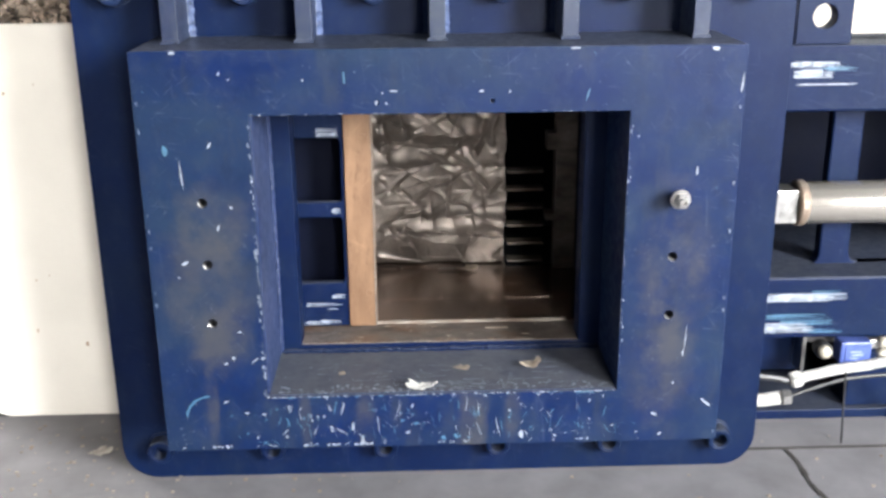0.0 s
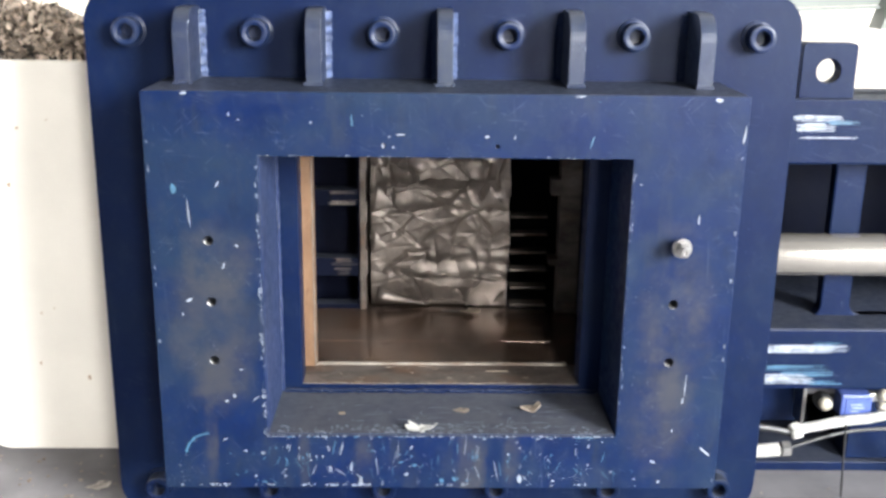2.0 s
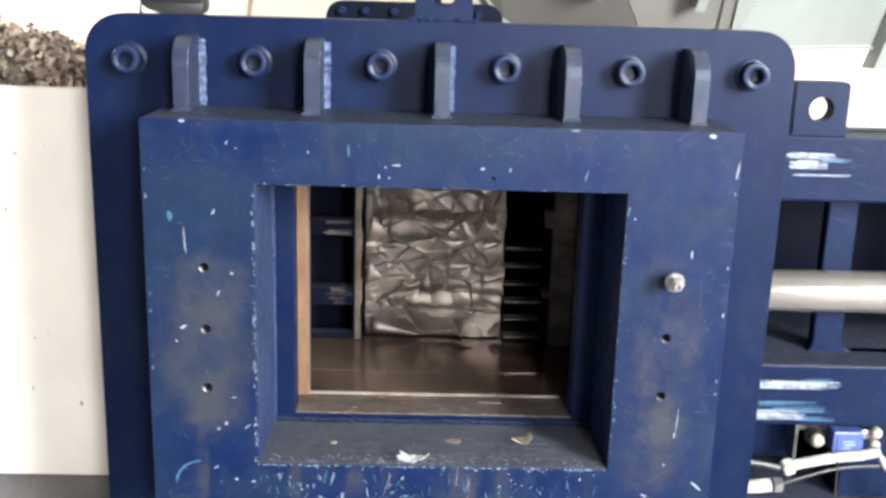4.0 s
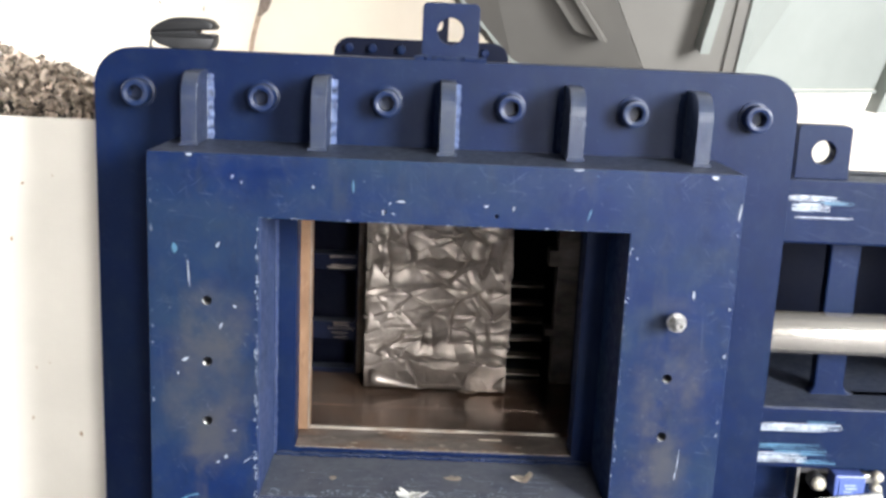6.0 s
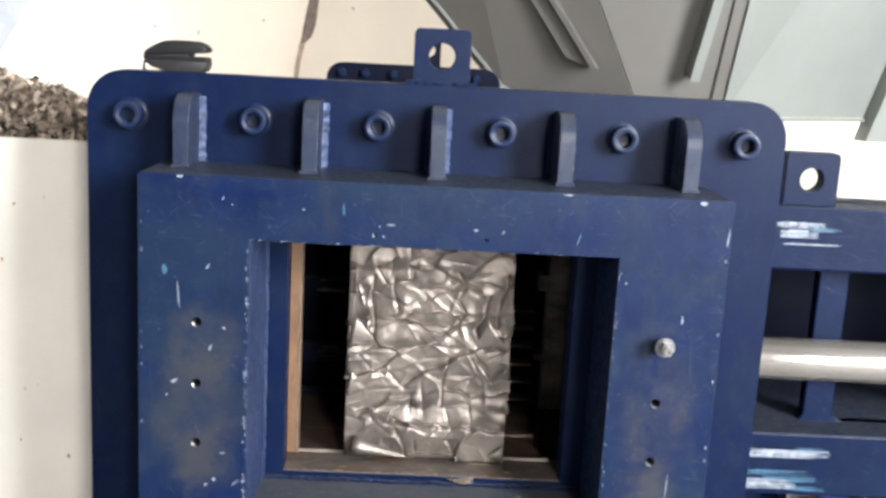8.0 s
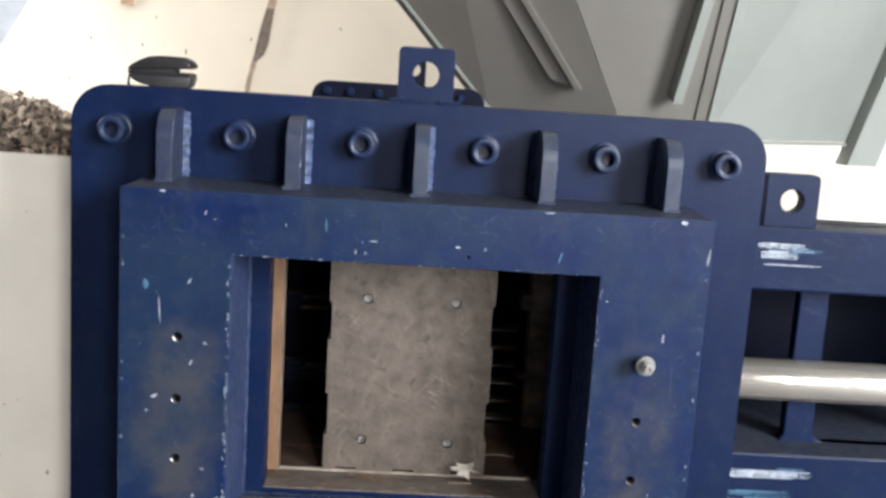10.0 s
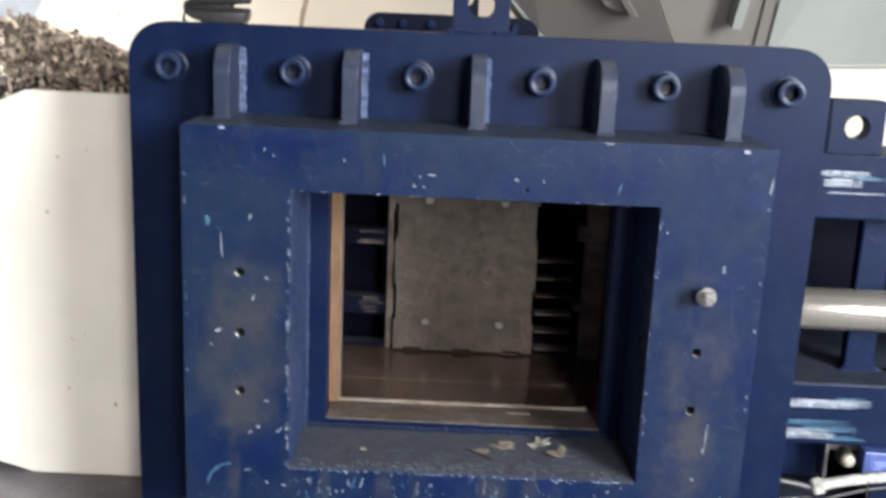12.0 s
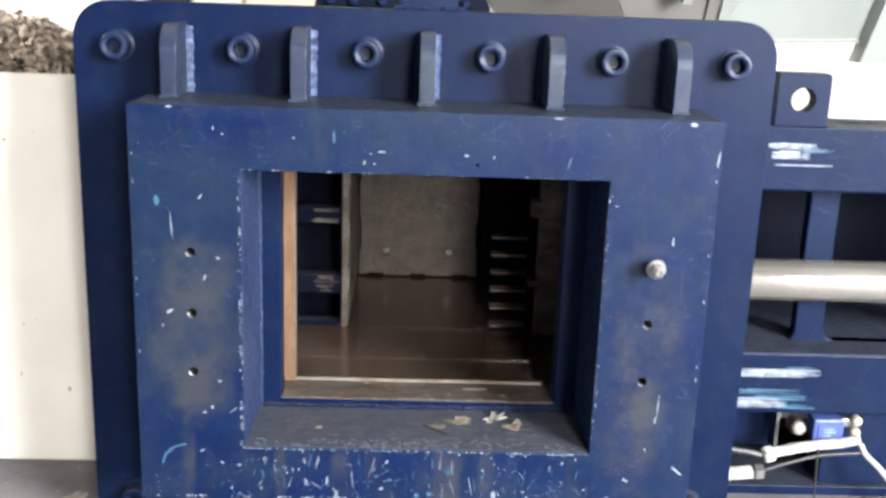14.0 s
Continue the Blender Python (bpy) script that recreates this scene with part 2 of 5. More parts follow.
CONCRETE = plain("grey_concrete", (0.135, 0.13, 0.137), 0.75, 0.0, 0.22, 9.0, 0.25)
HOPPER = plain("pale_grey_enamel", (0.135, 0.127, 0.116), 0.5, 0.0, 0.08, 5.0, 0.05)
# Brightness of the lit right sheet and flanges is put into this colour.
HOPPER_LIT = plain("lit_greenish_enamel", (0.205, 0.217, 0.203), 0.5, 0.0, 0.06, 5.0, 0.05)
BLACK = plain("black_rubber_and_bores", (0.018, 0.018, 0.02), 0.45, 0.0, 0.3, 40.0)
CASE_TOP = plain("dark_grey_shell", (0.007, 0.007, 0.008), 0.42, 0.0, 0.2, 30.0)
CASE_BAND = plain("silver_band", (0.032, 0.032, 0.034), 0.36, 0.4, 0.2, 30.0)
TAPE = plain("white_tape", (0.36, 0.355, 0.335), 0.6, 0.0, 0.4, 60.0, 0.4)
DULL_BRASS = plain("dull_brass", (0.36, 0.33, 0.27), 0.45, 0.2, 0.3, 60.0)
LABEL_BLUE = plain("pale_blue_label", (0.2, 0.24, 0.42), 0.5, 0.0, 0.2, 60.0)
SWITCH_BLUE = plain("blue_plastic", (0.055, 0.085, 0.26), 0.4, 0.0, 0.2, 60.0)
PLASTIC = plain("grey_plastic_sheet", (0.5, 0.53, 0.58), 0.35, 0.0, 0.15, 10.0, 0.3)
WOOD = plain("raw_wood", (0.45, 0.31, 0.2), 0.7, 0.0, 0.2, 20.0)
DARK_MATT = plain("dark_matt", (0.03, 0.027, 0.025), 0.8, 0.0, 0.3, 40.0)
STRAP_GREY = plain("grey_strap_cloth", (0.16, 0.125, 0.105), 0.8, 0.0, 0.45, 30.0)
STRAP_PALE = plain("pale_strap_cloth", (0.42, 0.31, 0.24), 0.8, 0.0, 0.3, 40.0)
BROWN = plain("brown_strip", (0.33, 0.25, 0.19), 0.7, 0.0, 0.5, 25.0)


# ---- building helpers ----
def link(name, bm, mat, parent=None, label="", smooth=False, soft=0.0):
    me = bpy.data.meshes.new(name)
    bmesh.ops.recalc_face_normals(bm, faces=bm.faces[:])
    bm.to_mesh(me)
    bm.free()
    if mat:
        me.materials.append(mat)
    if smooth:
        for f in me.polygons:
            f.use_smooth = True
    ob = new(name, me)
    ob.parent = parent
    if label:
        tagged(ob, label)
    if soft:
        b = ob.modifiers.new("edge", "BEVEL")
        b.width, b.segments, b.limit_method, b.angle_limit = soft, 2, "ANGLE", radians(40)
    return ob


def part(name, bm, mat, parent, label="", smooth=False, soft=0.0):
    return link(name, bm, mat, parent, label, smooth, soft)


def thing(name, label, category, at=(0, 0, 0), group="", kind=""):
    ob = new(name)
    ob.location = at
    ob.empty_display_size = 0.05
    return tagged(ob, label, category, group, kind)


def add_box(bm, x0, x1, y0, y1, z0, z1):
    made = bmesh.ops.create_cube(bm, size=1.0)["verts"]
    for v in made:
        v.co = Vector(((x0 + x1) / 2 + v.co.x * (x1 - x0), (y0 + y1) / 2 + v.co.y * (y1 - y0), (z0 + z1) / 2 + v.co.z * (z1 - z0)))
    return made


def boxes(*list_of):
    bm = bmesh.new()
    for b in list_of:
        add_box(bm, *b)
    return bm


def rounded(x0, x1, z0, z1, r, n=6):
    """A rounded rectangle's outline, counted round; r is one radius or four (bl, br, tr, tl)."""
    rs = r if isinstance(r, tuple) else (r,) * 4
    out = []
    for (cx, cz, a0), q in zip(((x0, z0, 180), (x1, z0, 270), (x1, z1, 0), (x0, z1, 90)), rs):
        sx, sz = (1 if cx == x0 else -1), (1 if cz == z0 else -1)
        if q <= 0:
            out.append((cx, cz))
            continue
        for k in range(n + 1):
            a = radians(a0 + 90 * k / n)
            out.append((cx + sx * q + q * math.cos(a), cz + sz * q + q * math.sin(a)))
    return out


def ring(cx, cz, r, n=20):
    return [(cx + r * math.cos(2 * math.pi * k / n), cz + r * math.sin(2 * math.pi * k / n)) for k in range(n)]


def prism(outline, y0, y1, holes=(), axis="y"):
    """A plate with holes: outline in x and z, from y0 to y1 (axis x: outline in y and z, from x0 to x1)."""
    bm = bmesh.new()
    for loop in (outline, *holes):
        vs = [bm.verts.new((x, y0, z)) for x, z in loop]
        for a, b in zip(vs, vs[1:] + vs[:1]):
            bm.edges.new((a, b))
    bmesh.ops.triangle_fill(bm, use_beauty=True, use_dissolve=False, edges=bm.edges[:])
    got = bmesh.ops.extrude_face_region(bm, geom=bm.faces[:])
    bmesh.ops.translate(bm, vec=(0, y1 - y0, 0), verts=[v for v in got["geom"] if isinstance(v, bmesh.types.BMVert)])
    if axis == "x":
        for v in bm.verts:
            v.co = Vector((v.co.y, v.co.x, v.co.z))
    if axis == "z":
        for v in bm.verts:
            v.co = Vector((v.co.x, v.co.z, v.co.y))
    return bm


def lathe(bm, profile, turn=Matrix(), n=24):
    """A turned solid round z from (radius, height) rows."""
    loops = []
    for r, h in profile:
        loops.append([bm.verts.new(turn @ Vector((r * math.cos(2 * math.pi * k / n), r * math.sin(2 * math.pi * k / n), h))) for k in range(n)])
    for a, b in zip(loops, loops[1:]):
        for k in range(n):
            bm.faces.new((a[k], a[(k + 1) % n], b[(k + 1) % n], b[k]))
    bm.faces.new(loops[0][::-1])
    bm.faces.new(loops[-1])
    return bm


def tube(bm, points, r, n=10):
    """A round hose through points."""
    pts = [Vector(p) for p in points]
    fine = []
    for i in range(len(pts) - 1):
        p0, p1, p2, p3 = pts[max(i - 1, 0)], pts[i], pts[i + 1], pts[min(i + 2, len(pts) - 1)]
        for k in range(6):
            t = k / 6
            fine.append(0.5 * (2 * p1 + (p2 - p0) * t + (2 * p0 - 5 * p1 + 4 * p2 - p3) * t * t + (3 * p1 - p0 - 3 * p2 + p3) * t ** 3))
    fine.append(pts[-1])
    loops = []
    for i, p in enumerate(fine):
        ahead = (fine[min(i + 1, len(fine) - 1)] - fine[max(i - 1, 0)]).normalized()
        side = ahead.cross(Vector((0.13, 0.2, 1))).normalized()
        up = side.cross(ahead)
        loops.append([bm.verts.new(p + r * (math.cos(2 * math.pi * k / n) * side + math.sin(2 * math.pi * k / n) * up)) for k in range(n)])
    for a, b in zip(loops, loops[1:]):
        for k in range(n):
            bm.faces.new((a[k], a[(k + 1) % n], b[(k + 1) % n], b[k]))
    bm.faces.new(loops[0][::-1])
    bm.faces.new(loops[-1])
    return bm


TO_FRONT = pose(0, 0, 0, 90, 0, 0)  # turns a solid's z towards -y


# ---- the hall: floor and back wall; unseen dark walls added to limit bounce ----
tagged(link("floor", boxes((-6, 6, -6, 6, -0.2, 0.0)), CONCRETE), "dark grey dusty concrete floor", "floor", kind="structure")
tagged(link("wall_back", boxes((-6, 6, 2.4, 2.6, 0, 4.2)), WALL), "bright cream plaster wall behind the press", "wall", kind="structure")
wall_l = prism([(-3.8, 0), (2.4, 0), (2.4, 4.2), (-3.8, 4.2)], -3.7, -3.5, [[(1.1, 1.5), (2.15, 1.5), (2.15, 2.6), (1.1, 2.6)], [(-2.6, 0.65), (-1.6, 0.65), (-1.6, 1.75), (-2.6, 1.75)]], axis="x")
tagged(link("unseen_wall_left", wall_l, UNSEEN_WALL), "unseen dark side wall with openings for two added lamps", "wall", kind="structure")
wall_r = prism([(-3.8, 0), (2.4, 0), (2.4, 4.2), (-3.8, 4.2)], 4.0, 4.2, [[(1.3, 1.85), (2.25, 1.85), (2.25, 2.95), (1.3, 2.95)]], axis="x")
tagged(link("unseen_wall_right", wall_r, UNSEEN_WALL), "unseen dark wall with an opening for an added lamp", "wall", kind="structure")
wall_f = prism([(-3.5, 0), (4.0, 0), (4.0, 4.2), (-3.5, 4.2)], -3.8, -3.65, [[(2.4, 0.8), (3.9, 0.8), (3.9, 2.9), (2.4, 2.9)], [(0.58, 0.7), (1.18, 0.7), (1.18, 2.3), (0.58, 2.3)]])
tagged(link("unseen_wall_front", wall_f, UNSEEN_WALL), "unseen dark wall with openings for the key and fill lamps", "wall", kind="structure")
roof = prism([(-3.7, -3.8), (4.2, -3.8), (4.2, 2.6), (-3.7, 2.6)], 4.2, 4.35, [[(-0.8, 1.55), (2.3, 1.55), (2.3, 2.35), (-0.8, 2.35)]], axis="z")
tagged(link("ceiling", roof, UNSEEN_WALL), "unseen dark ceiling with an opening for the added wall lamp", "ceiling", kind="structure")

# ---- the baling press ----
press = thing("baling_press", "dark blue steel scrap baling press with worn scratched paint", "machine")
part("front_plate", prism(rounded(-0.516, 0.516, 0.0, 0.839, 0.055, 8), 0.0, 0.045, [[(-0.218, 0.231), (0.218, 0.231), (0.218, 0.612), (-0.218, 0.612)]]), BLUE, press, "dark blue steel plate with rounded corners", soft=0.004)
FRAME_HOLES = [ring(x, z, 0.0062, 14) for x in (-0.322, 0.32) for z in (0.508, 0.42, 0.333) if (x, z) != (0.32, 0.508)]
FRAME_HOLES.append(ring(-0.084, 0.641, 0.0026, 10))
FRAME_HOLES.append(ring(0.068, 0.641, 0.0026, 10))
frame_part = part("discharge_frame", prism(rounded(-0.402, 0.402, 0.133, 0.711, 0.004, 2), -0.152, 0.0, [[(-0.252, 0.217), (0.251, 0.217), (0.251, 0.625), (-0.252, 0.625)], *FRAME_HOLES]), BLUE_FRAME, press,
                  "thick blue frame, scratched, with bare rubbed patches", soft=0.005)
part("frame_floor", boxes((-0.250, 0.249, -0.149, -0.002, 0.2172, 0.2195)), BLUE_DUSTY, press, "dusty dark floor of the discharge opening")

RIB = rounded(-0.082, 0.0, 0.711, 0.812, (0, 0, 0, 0.038), 9)
RIB_LOW = [(-0.06, 0.133), (-0.06, 0.11), (-0.05, 0.095), (-0.035, 0.085), (0.0, 0.085), (0.0, 0.133)]


def weld_strip(points, r, seed):
    """An uneven bead along a straight line."""
    rnd = random.Random(seed)
    a, b = Vector(points[0]), Vector(points[1])
    n = max(4, int((b - a).length / 0.006))
    return tube(bmesh.new(), [a.lerp(b, k / n) + Vector([rnd.uniform(-1, 1) * r * 0.35 for _ in range(3)]) for k in range(n + 1)], r, 7)


def fillet(x, y, z0, z1, leg, side, seed):
    """A rippled fillet weld in the corner of a rib and the plate, running upwards."""
    rnd = random.Random(seed)
    bm = bmesh.new()
    n = int((z1 - z0) / 0.0035)
    rows = []
    for k in range(n + 1):
        q, z = leg * rnd.uniform(0.8, 1.15), z0 + (z1 - z0) * k / n
        rows.append([bm.verts.new((x + side * a * q, y - b * q, z + rnd.uniform(-0.0008, 0.0008))) for a, b in ((-0.1, -0.1), (1.0, -0.05), (0.82, 0.3), (0.5, 0.62), (0.28, 0.9), (-0.1, 1.0))])
    for a, b in zip(rows, rows[1:]):
        for i in range(6):
            bm.faces.new((a[i], a[(i + 1) % 6], b[(i + 1) % 6], b[i]))
    bm.faces.new(rows[0])
    bm.faces.new(rows[-1][::-1])
    return bm


def rubbed_edge(points, r, seed, gap=0.35, way=(0, -1, 0)):
    """Broken bare flecks along an arris."""
    rnd = random.Random(seed)
    bm = bmesh.new()
    for a, b in zip(points, points[1:]):
        a, b = Vector(a), Vector(b)
        far, at = (b - a).length, 0.0
        run = (b - a).normalized()
        side = run.cross(Vector(way)).normalized()
        while at < far:
            length = min(14.0, 0.8 + rnd.expovariate(0.35)) * r
            if rnd.random() > gap:
                mid, w = a + run * min(at + length / 2, far), r * rnd.uniform(0.35, 1.0)
                shift = side * rnd.uniform(-0.5, 0.5) * r
                ring_of = [(-0.5, 0.1), (-0.25, -0.5), (0.2, -0.4), (0.5, -0.05), (0.25, 0.45), (-0.2, 0.5)]
                top = [bm.verts.new(mid + shift + run * (u * length) + side * (v * w * 2) + Vector(way) * 0.0003) for u, v in ring_of]
                low = [bm.verts.new(v.co - Vector(way) * 0.0012) for v in top]
                bm.faces.new(top)
                for i in range(6):
                    bm.faces.new((top[i], low[i], low[(i + 1) % 6], top[(i + 1) % 6]))
            at += length + rnd.expovariate(0.3) * r
    return bm


for k, x in enumerate((-0.360, -0.1805, -0.0005, 0.1800, 0.3590)):
    rib = part("rib", prism(RIB, x - 0.0120, x + 0.0095, axis="x"), BLUE_RIB, press, "upright blue stiffening rib, rubbed grey, chipped edges", soft=0.003)
    # Right weld pale, left weld dark: lit and shaded sides put into colour.
    part("weld_bead", fillet(x + 0.0095, 0.0, 0.712, 0.806, 0.0085, 1, 10 + k), BLUE_LIT, rib, "rubbed blue fillet weld, paler for the rib's lit side")
    part("weld_bead", fillet(x - 0.0120, 0.0, 0.712, 0.806, 0.0075, -1, 20 + k), BLUE, rib)
    part("weld_bead", weld_strip([(x - 0.014, -0.083, 0.7125), (x + 0.0115, -0.083, 0.7125)], 0.0032, 30 + k), BLUE_DUSTY, rib)
    tagged(part("worn_or_lit_edge", rubbed_edge([(x + 0.0088, -0.0812, 0.716), (x + 0.0088, -0.0812, 0.776), (x + 0.0088, -0.073, 0.796), (x + 0.0088, -0.055, 0.808)], 0.0012, 70 + k, 0.3, (0.5, -0.86, 0)), CHIP, rib, "bare chipped edge"), kind="stuff")
    tagged(part("worn_or_lit_edge", rubbed_edge([(x - 0.0112, -0.0812, 0.716), (x - 0.0112, -0.0812, 0.778)], 0.0007, 80 + k, 0.6, (-0.4, -0.9, 0)), CHIP_BLUE, rib), kind="stuff")
    part("rib", prism(RIB_LOW, x - 0.0115, x + 0.0115, axis="x"), BLUE, press, soft=0.003)


def socket_bolt(x, z, coat):
    turn = Matrix.Translation((x, 0, z)) @ TO_FRONT
    bm = lathe(bmesh.new(), [(0.0195, 0.004), (0.0198, 0.006), (0.0198, 0.027), (0.0185, 0.0295), (0.0155, 0.030), (0.0112, 0.0285), (0.0108, 0.006), (0.003, 0.005)], turn, 22)
    bolt = part("bolt", bm, coat, press, "painted hexagon socket head bolt", smooth=False)
    part("washer", lathe(bmesh.new(), [(0.0235, 0.0), (0.0235, 0.004), (0.019, 0.0055)], turn, 22), coat, bolt)


# Upper row lighter, lower row darker blue: lit and shaded rows by colour.
for k in range(6):
    socket_bolt(-0.45 + 0.18 * k, 0.776, BLUE_BOLT_LIT)
    socket_bolt(-0.45 + 0.18 * k, 0.06, BLUE)

# Paler blue lining on the left inner face only.
part("inner_lining", boxes((-0.2518, -0.2500, -0.1495, -0.004, 0.2200, 0.6235)), BLUE_PALE, press, "pale blue left inner face of the opening")
# beads along the frame's inner corners
part("weld_bead", weld_strip([(-0.248, -0.005, 0.222), (-0.248, -0.005, 0.62)], 0.0026, 40), BLUE_PALE, press)
part("weld_bead", weld_strip([(-0.245, -0.005, 0.222), (0.245, -0.005, 0.222)], 0.0035, 41), BLUE, press)


# chips and scratches of the frame's front, thin raised flakes joined in one mesh
def flake_face(bm, x, y, z, w, h, lean, rnd):
    n = 7
    vs = []
    for k in range(n):
        a = 2 * math.pi * k / n
        q = rnd.uniform(0.6, 1.15)
        px, pz = 0.5 * w * q * math.cos(a), 0.5 * h * q * math.sin(a)
        vs.append(bm.verts.new((x + px * math.cos(lean) - pz * math.sin(lean), y, z + px * math.sin(lean) + pz * math.cos(lean))))
    bm.faces.new(vs)


def streak(bm, x, y, z, w, h, rnd):
    """A ragged horizontal scrape of thin parallel lines."""
    n = max(2, int(h / 0.0011))
    for k in range(n):
        zz = z + h * (k / max(1, n - 1) - 0.5)
        a, b = x - w / 2 + rnd.uniform(-0.12, 0.3) * w * rnd.random(), x + w / 2 - rnd.uniform(-0.12, 0.45) * w * rnd.random()
        t = rnd.uniform(0.0003, 0.0009)
        bm.faces.new([bm.verts.new(c) for c in ((a, y, zz - t), (b, y, zz - t * rnd.random()), (b, y, zz + t * rnd.random()), (a, y, zz + t))])


def mark(bm, x, z, rnd, size=1.0):
    """One chance mark: a dot, a thin slanted stroke, or a cluster of specks."""
    kind, y = rnd.random(), -0.1526
    if kind < 0.45:
        q = size * rnd.choice((0.0012, 0.0016, 0.002, 0.003))
        flake_face(bm, x, y, z, q * rnd.uniform(0.8, 1.5), q, rnd.uniform(0, 3), rnd)
    elif kind < 0.75:
        flake_face(bm, x, y, z, size * rnd.uniform(0.0006, 0.0014), size * rnd.uniform(0.006, 0.022), rnd.uniform(-1.0, 1.0), rnd)
    else:
        lean = rnd.uniform(-0.8, 0.8)
        for _ in range(rnd.randint(4, 9)):
            q = size * rnd.uniform(0.0006, 0.002)
            flake_face(bm, x + rnd.gauss(0, 0.005), y, z + rnd.gauss(0, 0.003), q, q * rnd.uniform(1, 3), lean, rnd)


def scratches():
    rnd = random.Random(5)
    bm, blue = bmesh.new(), bmesh.new()
    upper = [(-0.345, 0.7085, 11, 3, 0), (-0.288, 0.681, 2, 8, -15), (-0.275, 0.673, 2.8, 2, 0), (-0.18, 0.671, 3.5, 3.5, 0), (-0.062, 0.655, 15, 2.6, 4), (-0.077, 0.653, 2.6, 2.6, 0),
             (-0.085, 0.64, 1.6, 8, 0), (-0.072, 0.640, 2.5, 4, 30), (-0.348, 0.545, 1.2, 48, 3), (-0.307, 0.586, 2.2, 14, -30), (-0.285, 0.501, 4.8, 3.6, 0), (0.054, 0.654, 9, 2.2, 0),
             (0.091, 0.653, 1.8, 8, -15), (0.264, 0.591, 3.5, 2.5, 0), (0.345, 0.542, 1.6, 18, 0), (0.359, 0.706, 12, 6, 0), (0.175, 0.7085, 20, 2, 0)]
    side = [(-0.303, 0.473, 2.4, 12, -20), (-0.352, 0.423, 14, 5, 25), (-0.362, 0.402, 4, 3.5, 0), (-0.297, 0.279, 7, 8, 0), (-0.308, 0.271, 4.5, 4, 0), (-0.265, 0.276, 19, 1.8, 42),
            (-0.313, 0.211, 14, 2.6, 25), (-0.284, 0.193, 8, 3.4, -20), (-0.259, 0.189, 9, 4, 0), (-0.27, 0.152, 2.4, 7, -10), (-0.229, 0.153, 6, 2.6, 0), (-0.285, 0.319, 8, 1.8, 0),
            (0.346, 0.295, 1.5, 53, -2), (0.344, 0.273, 2.2, 14, 0), (0.333, 0.226, 3, 4, 0), (0.307, 0.177, 13, 3, -20), (0.383, 0.194, 29, 2.4, -40), (0.3975, 0.659, 2.4, 32, -6)]
    low = [(-0.193, 0.186, 2.4, 8, -10), (-0.182, 0.184, 4, 4, 0), (-0.173, 0.185, 2.8, 7, -20), (-0.162, 0.165, 4, 11, 30), (-0.132, 0.167, 3.4, 18, -4), (-0.145, 0.197, 1.2, 33, -14),
           (-0.164, 0.197, 1.2, 20, 20), (-0.045, 0.198, 4, 10, -35), (-0.052, 0.156, 7, 5, 20), (-0.118, 0.146, 5, 18, 0), (0.095, 0.188, 4, 4, 0), (0.113, 0.148, 8, 18, 5),
           (0.163, 0.145, 5, 5, 0), (0.156, 0.155, 7, 1.6, 0), (0.212, 0.201, 4, 4, 0), (0.247, 0.16, 4, 3.4, 0), (0.282, 0.149, 6, 2, 10), (0.317, 0.144, 5, 4, 0)]
    for x, z, w, h, lean in upper + side + low:
        for _ in range(2):  # each a ragged pair of overlapping flakes
            flake_face(bm, x + rnd.gauss(0, 0.0006), -0.1526 - 0.0001 * rnd.random(), z + rnd.gauss(0, 0.0006), 0.0008 * w, 0.00088 * h * rnd.uniform(0.8, 1.1), radians(lean), rnd)
    for x, z, w, h, lean in ((-0.126, 0.673, 2.5, 22, 4), (0.194, 0.648, 2.2, 20, -14), (-0.366, 0.58, 8, 15, 0), (-0.04, 0.17, 10, 4, 0), (0.018, 0.148, 5, 11, 30), (0.0, 0.146, 7, 9, 0), (-0.06, 0.175, 9, 3, 10)):
        flake_face(blue, x, -0.1526, z, 0.001 * w, 0.001 * h, radians(lean), rnd)
    for x, w in ((-0.319, 30), (-0.257, 20), (-0.195, 20), (-0.158, 26), (-0.108, 46), (0.0, 16), (0.033, 16), (0.2, 18)):  # chipped bottom arris
        for _ in range(w // 3):
            flake_face(bm, x + rnd.gauss(0, 0.0004 * w), -0.1527, 0.1375 + rnd.uniform(0, 0.003), rnd.uniform(0.002, 0.006), rnd.uniform(0.0015, 0.004), 0, rnd)
    for _ in range(120):  # the scraped band under the opening, in clusters
        x, z = rnd.choice((-0.16, -0.05, 0.02, 0.11, 0.2, -0.24, -0.1)) + rnd.gauss(0, 0.035), rnd.triangular(0.135, 0.217, 0.15)
        if abs(x) < 0.395:
            mark(bm if rnd.random() < 0.45 else blue, x, z, rnd, rnd.choice((0.5, 0.7, 0.9, 1.2)))
    for _ in range(30):  # long thin strokes down the band
        x, z = rnd.gauss(-0.02, 0.15), rnd.uniform(0.15, 0.205)
        if abs(x) < 0.395:
            flake_face(bm if rnd.random() < 0.4 else blue, x, -0.1525, z, rnd.uniform(0.0005, 0.0011), rnd.uniform(0.012, 0.04), rnd.gauss(0, 0.25), rnd)
    for _ in range(16):  # elsewhere on the face
        x, z = rnd.uniform(-0.395, 0.395), rnd.uniform(0.14, 0.705)
        if -0.26 < x < 0.26 and 0.2 < z < 0.635:
            continue
        mark(blue, x, z, rnd, 0.5)
    for _ in range(64):  # along the edges of the face and of the opening
        side = rnd.randrange(6)
        along = rnd.random()
        x, z = ((-0.397, 0.14 + 0.56 * along), (0.397, 0.14 + 0.56 * along), (-0.395 + 0.79 * along, 0.138), (-0.256, 0.22 + 0.4 * along), (0.255, 0.22 + 0.4 * along), (-0.25 + 0.5 * along, 0.2125))[side]
